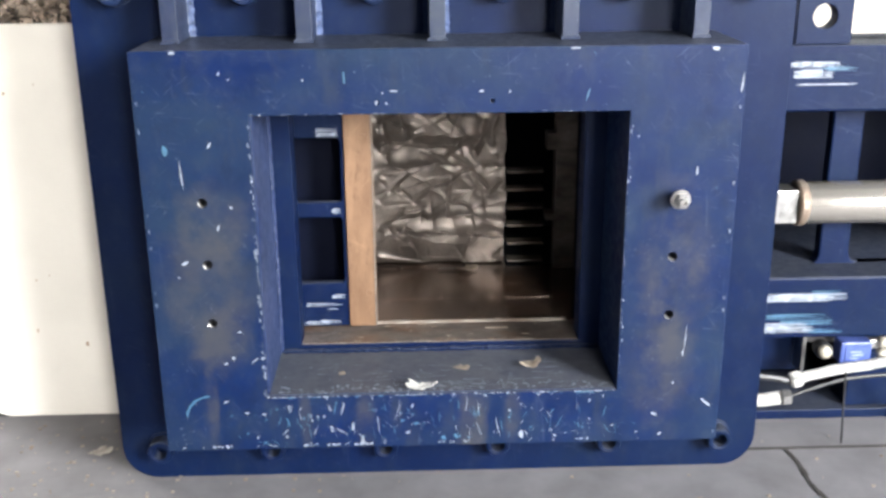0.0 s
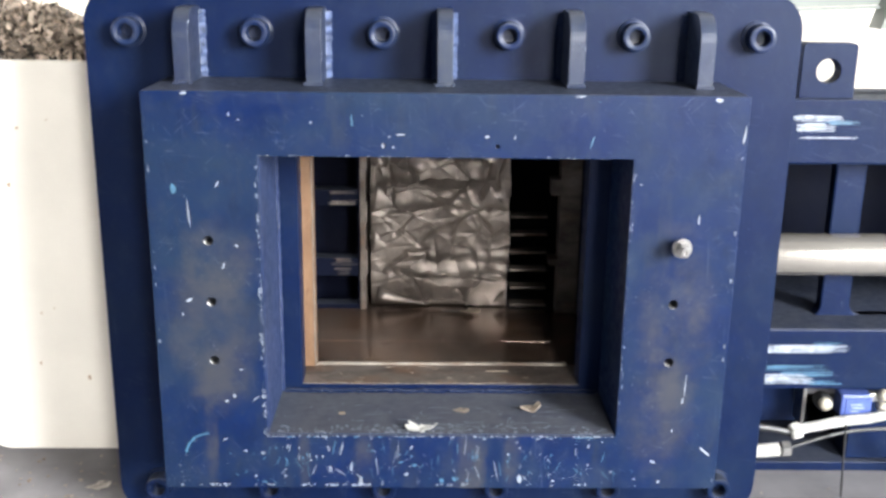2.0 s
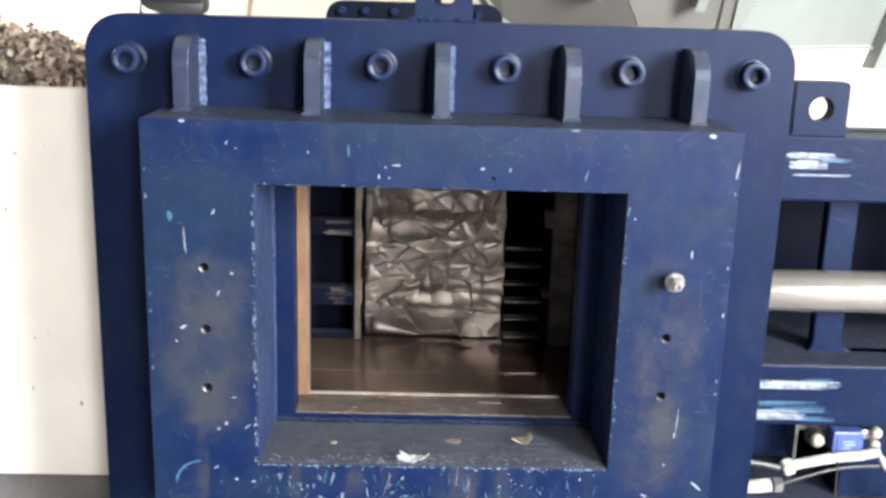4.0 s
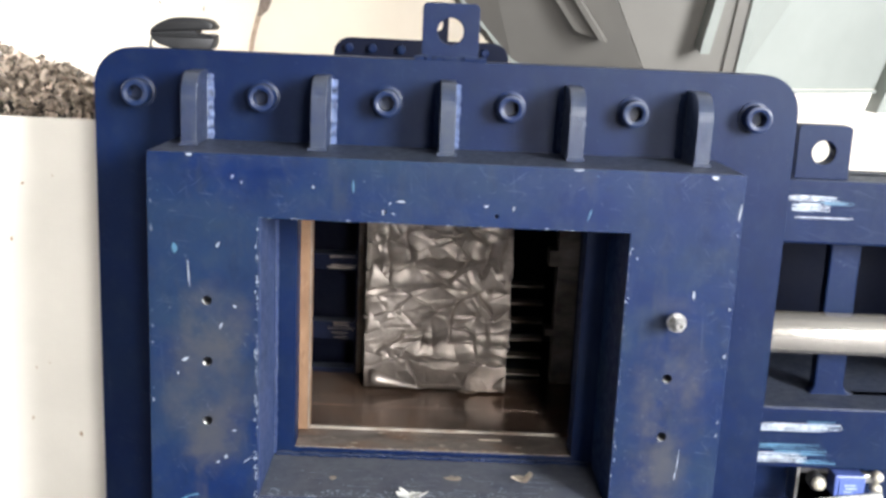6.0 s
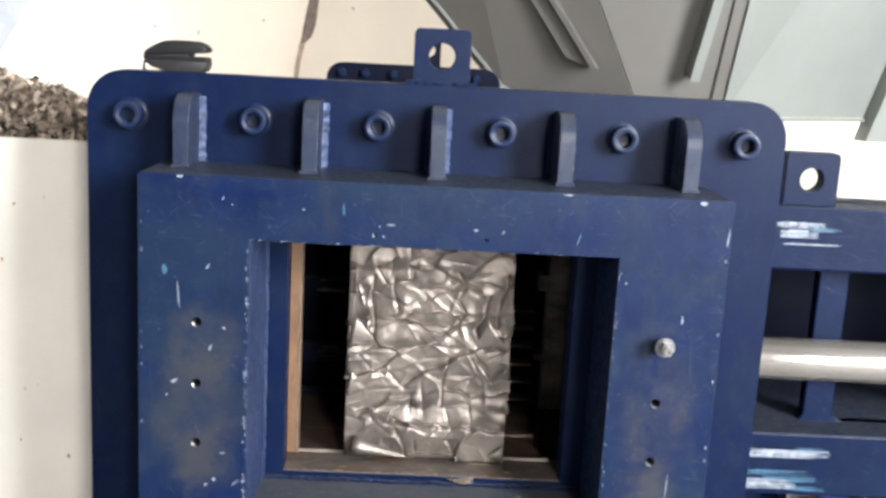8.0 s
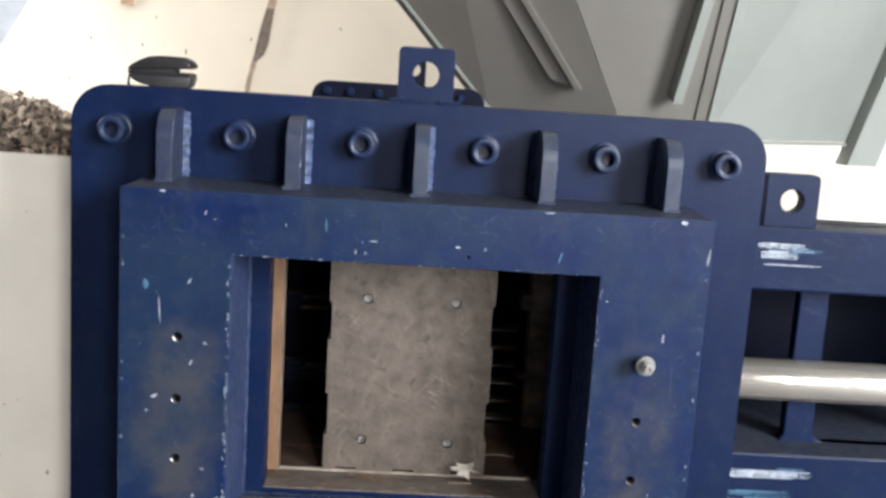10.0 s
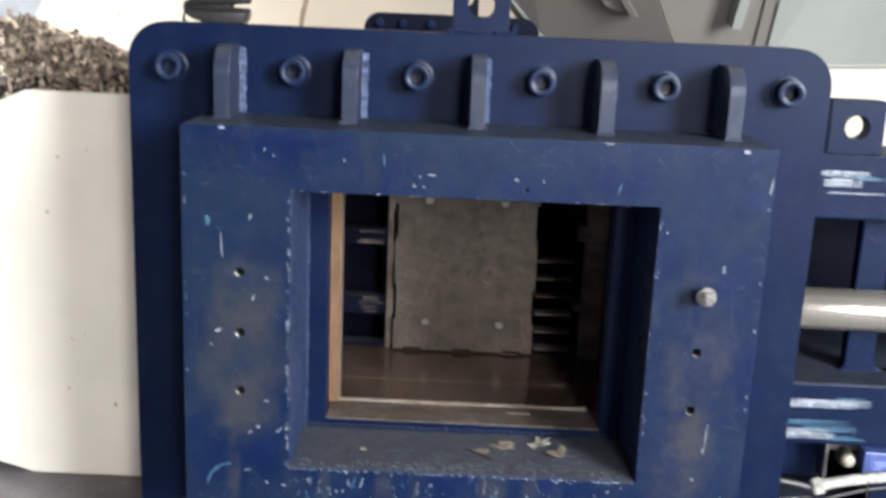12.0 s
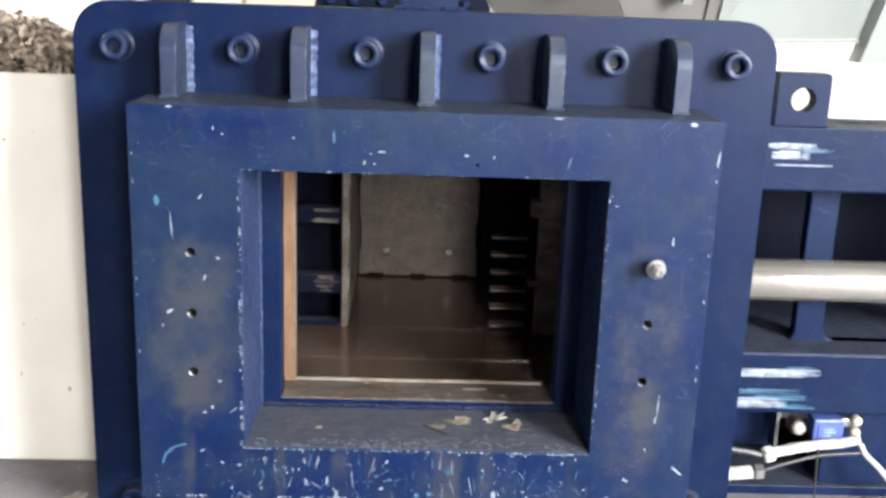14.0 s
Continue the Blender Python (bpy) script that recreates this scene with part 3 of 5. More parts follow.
        s = rnd.uniform(0.0008, 0.003)
        tall = side in (0, 1, 3, 4)
        flake_face(bm, x, -0.1526, z, s * (0.7 if tall else 2.2), s * (2.4 if tall else 0.8), 0.0, rnd)
    for k in range(9):  # a curved scuff
        a = radians(95 + 9 * k)
        flake_face(blue, -0.335 + 0.035 * math.cos(a), -0.1526, 0.185 + 0.035 * math.sin(a), 0.004, 0.008, a, rnd)
    tagged(part("scratch", bm, CHIP, frame_part, "pale bare scratches and chips"), kind="stuff")
    tagged(part("scuff", blue, CHIP_BLUE, frame_part, "light blue paint scuffs"), kind="stuff")
    top = bmesh.new()
    for _ in range(45):
        x, y = rnd.uniform(-0.24, 0.24), rnd.triangular(-0.149, -0.01, -0.146)
        s = rnd.uniform(0.0005, 0.0018)
        vs = [top.verts.new((x + s * rnd.uniform(0.6, 2.2) * math.cos(k * 1.05), y + s * math.sin(k * 1.05), 0.2201)) for k in range(6)]
        top.faces.new(vs)
    for _ in range(300):  # pale bits gathered along the front lip
        x, y = rnd.choice((rnd.gauss(-0.02, 0.07), rnd.uniform(-0.24, 0.24))), rnd.triangular(-0.1495, -0.115, -0.1485)
        s = rnd.choice((0.0006, 0.0009, 0.0014, 0.0026))
        top.faces.new([top.verts.new((x + s * rnd.uniform(0.5, 1.6) * math.cos(k * 1.26), y + s * rnd.uniform(0.5, 1.3) * math.sin(k * 1.26), 0.2202 + 0.0001 * rnd.random())) for k in range(5)])
    for _ in range(55):  # long rubbed lines along the sill
        x, y, w, t = rnd.uniform(-0.22, 0.2), rnd.triangular(-0.148, -0.02, -0.13), rnd.uniform(0.006, 0.035), rnd.uniform(0.0002, 0.0007)
        top.faces.new([top.verts.new(c) for c in ((x, y - t, 0.2201), (x + w, y - t * rnd.random(), 0.2201), (x + w, y + t * rnd.random(), 0.2201), (x, y + t, 0.2201))])
    tagged(part("floor_scratch", top, CHIP, press, "pale scratches on the opening's floor"), kind="stuff")


scratches()
# bright worn arrises of the opening and of the frame
tagged(part("worn_or_lit_edge", rubbed_edge([(-0.2525, -0.1520, 0.2160), (0.2515, -0.1520, 0.2160)], 0.0010, 50, 0.02), CHIP, frame_part), kind="stuff")
tagged(part("worn_or_lit_edge", rubbed_edge([(-0.2525, -0.1522, 0.2150), (0.2515, -0.1522, 0.2150)], 0.0012, 61, 0.6), CHIP_BLUE, frame_part), kind="stuff")
tagged(part("worn_or_lit_edge", rubbed_edge([(-0.2545, -0.1522, 0.2165), (-0.2545, -0.1522, 0.61)], 0.0009, 62, 0.6), CHIP, frame_part), kind="stuff")
tagged(part("worn_or_lit_edge", rubbed_edge([(-0.2532, -0.1522, 0.2165), (-0.2532, -0.1522, 0.61)], 0.0009, 51, 0.5), CHIP, frame_part), kind="stuff")
tagged(part("worn_or_lit_edge", rubbed_edge([(0.2525, -0.1522, 0.23), (0.2525, -0.1522, 0.61)], 0.0008, 52, 0.6), CHIP, frame_part), kind="stuff")
tagged(part("worn_or_lit_edge", rubbed_edge([(-0.25, -0.1522, 0.6262), (0.25, -0.1522, 0.6262)], 0.0008, 53, 0.62), CHIP, frame_part), kind="stuff")
# Right edge: bare wear, with the bevel's highlight put into its paleness.
tagged(part("worn_or_lit_edge", rubbed_edge([(0.3995, -0.1516, 0.14), (0.3995, -0.1516, 0.705)], 0.0009, 54, 0.2), CHIP, frame_part), kind="stuff")
tagged(part("worn_or_lit_edge", rubbed_edge([(-0.3995, -0.1516, 0.14), (-0.3995, -0.1516, 0.705)], 0.0009, 55, 0.55), CHIP, frame_part), kind="stuff")
tagged(part("worn_or_lit_edge", rubbed_edge([(-0.398, -0.1505, 0.7098), (0.398, -0.1505, 0.7098)], 0.0010, 56, 0.45, (0, -0.7, 0.7)), CHIP_BLUE, frame_part), kind="stuff")
tagged(part("worn_or_lit_edge", rubbed_edge([(-0.398, -0.1516, 0.1355), (0.398, -0.1516, 0.1355)], 0.0009, 57, 0.4), CHIP, frame_part), kind="stuff")
# Highlight of the plate's top bevel, drawn as pale flecks.
tagged(part("worn_or_lit_edge", rubbed_edge([(-0.45, 0.0012, 0.8372), (0.45, 0.0012, 0.8372)], 0.0013, 58, 0.2, (0, -0.7, 0.7)), BLUE_LIT, press), kind="stuff")

for x, z in ((-0.322, 0.508), (-0.322, 0.42), (-0.322, 0.333), (0.32, 0.42), (0.32, 0.333)):
    turn = Matrix.Translation((x, -0.152, z)) @ TO_FRONT
    # Black bore stands for the shade inside the hole.
    bore = bmesh.new()
    loops = [[bore.verts.new(turn @ Vector((r * math.cos(a), r * math.sin(a), h))) for a in [2 * math.pi * k / 18 for k in range(18)]] for r, h in ((0.0062, 0.0002), (0.0056, -0.002), (0.0056, -0.03))]
    for a, b in zip(loops, loops[1:]):
        for k in range(18):
            bore.faces.new((a[k], a[(k + 1) % 18], b[(k + 1) % 18], b[k]))
    bore.faces.new(loops[-1])
    hole = part("threaded_hole", bore, BLACK, frame_part, "tapped hole, its inner shade coloured black")
    # Bright arc at lower left only: light on the bore's wall, as shape.
    lip = bmesh.new()
    arcs = [[lip.verts.new(turn @ Vector((r * math.cos(a), r * math.sin(a), h))) for a in [radians(172 + 12 * k) for k in range(11)]] for r, h in ((0.0066, 0.0004), (0.0054, -0.0006), (0.0044, -0.0030))]
    for a, b in zip(arcs, arcs[1:]):
        for k in range(10):
            lip.faces.new((a[k], a[k + 1], b[k + 1], b[k]))
    part("lit_crescent", lip, ZINC, hole, "bright crescent for the light on the hole's lower left")

# threaded stud with nut and washer in the upper hole
stud_turn = Matrix.Translation((0.32, -0.152, 0.508)) @ TO_FRONT
stud = part("stud", lathe(bmesh.new(), [(0.0065, -0.03), (0.0065, 0.040), (0.0058, 0.042), (0.0036, 0.042), (0.0033, 0.034)], stud_turn, 16), ZINC, press, "zinc-plated stud with nut")
part("nut", lathe(bmesh.new(), [(0.0095, 0.024), (0.0105, 0.026), (0.0105, 0.034), (0.0092, 0.036)], stud_turn, 6), ZINC, stud)
part("washer", lathe(bmesh.new(), [(0.0132, 0.018), (0.0138, 0.02), (0.0132, 0.0235)], stud_turn, 18), ZINC, stud)


def lifting_lug(x0, x1, y0, y1, z0, z1, hole):
    bm = prism(rounded(x0, x1, z0, z1, (0, 0, 0.008, 0.008), 3), y0, y1, [ring((x0 + x1) / 2, hole, 0.0195, 24)])
    return part("lifting_lug", bm, BLUE, press, "blue lifting lug with a round hole", soft=0.002)


lug = lifting_lug(-0.043, 0.040, 0.008, 0.036, 0.839, 0.921, 0.881)
part("weld_bead", weld_strip([(-0.052, 0.006, 0.841), (0.05, 0.006, 0.841)], 0.005, 60), BLUE, lug)
lifting_lug(0.568, 0.656, 0.13, 0.16, 0.672, 0.759, 0.715)

# body behind the plate; inner side and roof coloured dark for their shade
part("body_side", boxes((-0.49, -0.47, 0.045, 1.5, 0.0, 0.74)), BLUE_DARK_SHADED, press)
part("body_roof", boxes((-0.47, 0.50, 0.045, 1.5, 0.62, 0.65)), BLUE_DARK_SHADED, press)
part("rear_plate", prism(rounded(-0.215, 0.122, 0.66, 0.857, (0, 0, 0.03, 0.03), 5), 0.50, 0.53), BLUE_DARK_SHADED, press, "dark rear plate with rounded top corners", soft=0.003)
for x in (-0.185, -0.14, -0.085, 0.075):
    part("rear_bolt", lathe(bmesh.new(), [(0.008, 0), (0.008, 0.01), (0.005, 0.012)], Matrix.Translation((x, 0.50, 0.838)) @ TO_FRONT, 14), BLUE, press)
lug = prism(rounded(-0.036, 0.004, 0.857, 0.93, (0, 0, 0.006, 0.006), 3), 0.505, 0.525, [ring(-0.019, 0.888, 0.0125, 16)])
part("rear_lug", lug, BLUE_DARK_SHADED, press)

# the chamber
ledge = part("gate_track", boxes((-0.47, 0.50, 0.045, 0.082, 0.19, 0.2295)), STEEL_LEDGE, press, "dirty grey steel gate track")
part("plate_sill", boxes((-0.2175, 0.2175, 0.001, 0.0452, 0.2, 0.2325)), STEEL_LEDGE, press, "dirty grey steel sill")
part("track_rim", boxes((-0.47, 0.212, 0.082, 0.089, 0.19, 0.2335)), STEEL_RIM, press, "bright rubbed rim of the gate track", soft=0.0025)
part("floor_liner", boxes((-0.47, 0.50, 0.09, 0.1888, 0.19, 0.2300)), STEEL_FLOOR, press, "rubbed brown steel floor liner", soft=0.0004)
part("floor_liner", boxes((-0.47, 0.50, 0.1895, 0.358, 0.19, 0.2304)), STEEL_FLOOR, press, soft=0.0004)
part("channel_floor", boxes((-0.137, 0.137, 0.3595, 1.45, 0.19, 0.2302)), STEEL_FLOOR, press, "rubbed brown steel channel floor", soft=0.001)
for x in (-0.09, 0.0, 0.09):
    part("floor_key", boxes((x - 0.016, x + 0.016, 0.345, 0.3755, 0.2, 0.2318)), STEEL_FLOOR, press, soft=0.001)
litter = bmesh.new()
rnd = random.Random(44)
for _ in range(42):
    x, y = rnd.uniform(-0.21, 0.21), rnd.choice((rnd.uniform(0.005, 0.08), rnd.gauss(0.08, 0.006), rnd.gauss(0.006, 0.003)))
    q = rnd.uniform(0.0006, 0.0022)
    z = 0.2326 if y < 0.045 else 0.2296 if y < 0.081 else 0.2336
    add_box(litter, x - q * rnd.uniform(1, 4), x + q * rnd.uniform(1, 4), y - q * 0.6, y + q * 0.6, z, z + 0.0006)
add_box(litter, 0.075, 0.112, 0.055, 0.059, 0.2296, 0.2312)
tagged(part("ledge_litter", litter, FLAKE, press, "small pale bits on the gate track"), kind="stuff")
for a, b, r, seed in (((-0.2165, 0.0004, 0.2327), (0.2165, 0.0004, 0.2327), 0.0010, 90), ((-0.46, 0.0815, 0.2337), (0.2, 0.0815, 0.2337), 0.0008, 91)):
    tagged(part("worn_or_lit_edge", rubbed_edge([a, b], r, seed, 0.25, (0, -0.7, 0.7)), FLAKE, press, "pale rubbed edge of the sill"), kind="stuff")
# left face of the chamber's rear, pocketed; its shade is in the colour
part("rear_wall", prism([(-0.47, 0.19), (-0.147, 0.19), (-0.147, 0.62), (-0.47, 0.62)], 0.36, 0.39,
                        [rounded(-0.46, -0.152, 0.33, 0.432, 0.004, 2), rounded(-0.46, -0.152, 0.462, 0.6, 0.004, 2), rounded(-0.46, -0.152, 0.238, 0.296, 0.004, 2)]), BLUE_DARK_SHADED, press, "blue pocketed rear wall with scratched bars, shade in its dark colour")
part("rear_panel", boxes((-0.47, -0.147, 0.47, 0.48, 0.19, 0.62)), BLUE_DARK_SHADED, press)
bars = bmesh.new()
rnd = random.Random(8)
for z0, w, h in ((0.457, 0.045, 0.004), (0.438, 0.05, 0.007), (0.326, 0.03, 0.006), (0.318, 0.05, 0.003), (0.308, 0.035, 0.004), (0.300, 0.025, 0.002)):
    streak(bars, -0.178, 0.3592, z0, w, h, rnd)
tagged(part("bar_scratch", bars, STEEL_LEDGE, press, "pale horizontal scratches"), kind="stuff")


def notched(side, tabs):
    """The liner's notched front outline in x and z."""
    out = [(0.0, 0.231), (0.0095, 0.231)]
    for z0, z1 in tabs:
        out += [(0.0095, z0), (0.0135, z0), (0.0135, z1), (0.0095, z1)]
    out += [(0.0095, 0.61), (0.0, 0.61)]
    return [(side * x, z) for x, z in out]


left = prism([(x - 0.147, z) for x, z in notched(1, ((0.30, 0.35), (0.40, 0.44), (0.5, 0.55)))], 0.352, 0.372)
part("side_liner", left, STEEL_LEDGE, press, "notched brown steel side liner", soft=0.001)
part("side_liner", boxes((-0.145, -0.137, 0.372, 1.45, 0.19, 0.61)), STEEL_LINER, press)
right = prism([(x + 0.262, z) for x, z in notched(-1, ((0.325, 0.338), (0.46, 0.49)))] , 0.335, 0.37)
for v in right.verts:
    v.co.x = 0.262 - (0.262 - v.co.x) * 4.1
part("side_liner", right, STEEL_RIM, press, "rusty brown steel side liner", soft=0.001)
part("right_wall", boxes((0.262, 0.30, 0.05, 1.47, 0.0, 0.62)), BLUE_DARK_SHADED, press)
# Lower three slats lighter, upper three darker: fall of light in their steel.
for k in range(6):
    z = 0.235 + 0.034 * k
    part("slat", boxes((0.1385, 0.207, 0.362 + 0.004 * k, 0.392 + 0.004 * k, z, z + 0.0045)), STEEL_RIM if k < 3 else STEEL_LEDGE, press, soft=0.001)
# Added panels close the chamber against stray light; their colour holds its shade.
part("slat_light_stop", boxes((0.1375, 0.262, 0.3585, 0.80, 0.15, 0.2275)), BLUE_DARK_SHADED, press)
part("slat_panel", boxes((0.139, 0.262, 0.62, 0.63, 0.19, 0.62)), BLUE_DARK_SHADED, press)
part("channel_light_stop", boxes((0.139, 0.15, 0.63, 1.45, 0.19, 0.62)), BLUE_DARK_SHADED, press)
part("chamber_end", boxes((-0.147, 0.137, 1.45, 1.47, 0.19, 0.62)), BLUE_DARK_SHADED, press)

# side cylinder housing; added inner roof and back, coloured for the pockets' shade
POCKETS = [rounded(0.40, 0.669, 0.278, 0.566, 0.022, 4), rounded(0.721, 0.96, 0.283, 0.566, 0.022, 4), rounded(1.01, 1.28, 0.283, 0.566, 0.022, 4)]
part("housing_web", prism([(0.36, 0.172), (1.6, 0.172), (1.6, 0.672), (0.36, 0.672)], 0.19, 0.215, POCKETS), BLUE, press, "blue pocketed web of the cylinder housing", soft=0.003)
part("upper_beam", boxes((0.47, 1.6, 0.12, 0.27, 0.566, 0.672)), BLUE, press, "blue beam with pale scratches", soft=0.004)
part("housing_light_stop", boxes((0.47, 1.6, 0.27, 0.72, 0.566, 0.59)), BLUE_DARK_SHADED, press)
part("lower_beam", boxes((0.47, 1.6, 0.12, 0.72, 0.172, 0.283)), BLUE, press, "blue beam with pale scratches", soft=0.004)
part("housing_back", boxes((0.31, 1.6, 0.72, 0.74, 0.0, 0.59)), BLUE_DARK_SHADED, press)
part("base_panel", boxes((0.47, 0.655, 0.20, 0.22, 0.075, 0.172)), BLUE, press, soft=0.002)
part("base_panel", boxes((0.735, 1.6, 0.16, 0.22, 0.02, 0.172)), BLUE, press, soft=0.002)
part("base_rail", boxes((0.47, 1.6, 0.15, 0.40, 0.0, 0.018)), BLUE, press, soft=0.002)
beam_marks, beam_blue = bmesh.new(), bmesh.new()
rnd = random.Random(12)
for z, x1, w, h in ((0.641, 0.60, 0.075, 0.009), (0.627, 0.60, 0.06, 0.012), (0.610, 0.63, 0.11, 0.0015), (0.247, 0.626, 0.15, 0.014), (0.192, 0.58, 0.11, 0.018), (0.188, 0.62, 0.05, 0.01)):
    streak(beam_marks, x1, 0.1193, z, w, h, rnd)
    streak(beam_marks, x1 - 0.01, 0.1192, z, w * 0.8, h * 0.6, rnd)
for z, x1, w, h in ((0.212, 0.6, 0.12, 0.008), (0.2, 0.63, 0.09, 0.008), (0.185, 0.66, 0.07, 0.006), (0.255, 0.66, 0.05, 0.006), (0.635, 0.64, 0.05, 0.006)):
    streak(beam_blue, x1, 0.1195, z, w, h, rnd)
tagged(part("beam_scratch", beam_marks, CHIP, press, "long pale scratches on the beams"), kind="stuff")
tagged(part("beam_scuff", beam_blue, CHIP_BLUE, press, "light blue scuffs"), kind="stuff")

# ---- moving parts of the press ----
gate = thing("sliding_gate", "dark blue ribbed sliding gate with a tan steel wear strip", "gate", (-0.101, 0.064, 0.2335))
part("gate_body", prism([(-0.28, 0.0), (-0.044, 0.0), (-0.044, 0.372), (-0.28, 0.372)], 0.004, 0.018,
                        [rounded(-0.27, -0.05, 0.075, 0.185, 0.006, 2), rounded(-0.27, -0.05, 0.21, 0.313, 0.006, 2)]), BLUE, gate, "dark blue ribbed gate", soft=0.002)
# Back of the gate's pockets; their shade is in its dark blue.
part("gate_back", boxes((-0.28, -0.044, 0.075, 0.082, 0.002, 0.37)), BLUE_DARK_SHADED, gate)
part("wear_strip", boxes((-0.044, 0.0, 0.0, 0.026, 0.0005, 0.372)), STEEL_GATE, gate, "tan worn steel strip", soft=0.0015)
part("worn_or_lit_edge", weld_strip([(-0.0012, -0.0004, 0.002), (-0.0012, -0.0004, 0.371)], 0.0011, 77), STEEL_RIM, gate, "bright rubbed edge")
for z in (0.058, 0.312):
    part("screw", lathe(bmesh.new(), [(0.0072, 0.0), (0.0072, 0.0008), (0.0052, 0.001), (0.0042, 0.0002)], Matrix.Translation((-0.012, 0.0, z)) @ TO_FRONT, 14), STEEL_GATE, gate)
marks = bmesh.new()
rnd = random.Random(3)
for x, z, w, h in ((-0.085, 0.038, 0.06, 0.004), (-0.07, 0.03, 0.02, 0.002), (-0.1, 0.006, 0.05, 0.005), (-0.075, 0.008, 0.03, 0.004), (-0.068, 0.322, 0.035, 0.012), (-0.06, 0.196, 0.014, 0.007), (-0.06, 0.052, 0.02, 0.005)):
    streak(marks, x, 0.0032, z, w, h, rnd)
tagged(part("gate_scratch", marks, CHIP, gate, "pale scratches"), kind="stuff")

rod = thing("hydraulic_rod", "bright chromed hydraulic cylinder rod with a clevis block", "cylinder rod", (0.60, 0.152, 0.4055))
along = pose(0, 0, 0, 0, 90, 0)
part("rod_shaft", lathe(bmesh.new(), [(0.033, 0.012), (0.036, 0.016), (0.036, 1.0)], along, 40), CHROME, rod, "ground chrome shaft", smooth=True)
part("collar", lathe(bmesh.new(), [(0.036, 0.0), (0.039, 0.003), (0.039, 0.013), (0.0365, 0.016)], along, 32), STEEL_LINER, rod, "grey steel collar")
part("clevis_block", boxes((-0.16, -0.0005, -0.025, 0.025, -0.030, 0.028)), ZINC, rod, "bright clevis block", soft=0.003)

ram = thing("ram", "grey steel pressing ram with four screws", "ram", (0, 0.54, 0.2335))
NOTCH = [(-0.133, 0.0), (-0.113, 0.0), (-0.113, 0.0045), (-0.078, 0.0045), (-0.078, 0.0), (-0.018, 0.0), (-0.018, 0.0045), (0.017, 0.0045), (0.017, 0.0), (0.078, 0.0), (0.078, 0.0045), (0.113, 0.0045), (0.113, 0.0),
         (0.133, 0.0), (0.133, 0.06), (0.1285, 0.06), (0.1285, 0.125), (0.133, 0.125), (0.133, 0.22), (0.1285, 0.22), (0.1285, 0.288), (0.133, 0.288), (0.133, 0.372),
         (-0.133, 0.372), (-0.133, 0.282), (-0.1285, 0.282), (-0.1285, 0.22), (-0.133, 0.22), (-0.133, 0.13), (-0.1285, 0.13), (-0.1285, 0.06), (-0.133, 0.06)]
part("face_plate", prism(NOTCH, 0.0, 0.035, [ring(x, z, 0.0085, 14) for x in (-0.072, 0.069) for z in (0.054, 0.29)]), STEEL_RAM, ram, "grey scuffed face plate", soft=0.001)
part("ram_body", boxes((-0.122, 0.122, 0.03, 0.62, 0.006, 0.36)), STEEL_LINER, ram)
for x in (-0.072, 0.069):
    for z in (0.054, 0.29):
        part("screw", lathe(bmesh.new(), [(0.0070, -0.02), (0.0070, -0.0035), (0.0062, -0.0025), (0.0042, -0.0025), (0.0038, -0.009)], Matrix.Translation((x, 0.0, z)) @ TO_FRONT, 14), ZINC, ram)


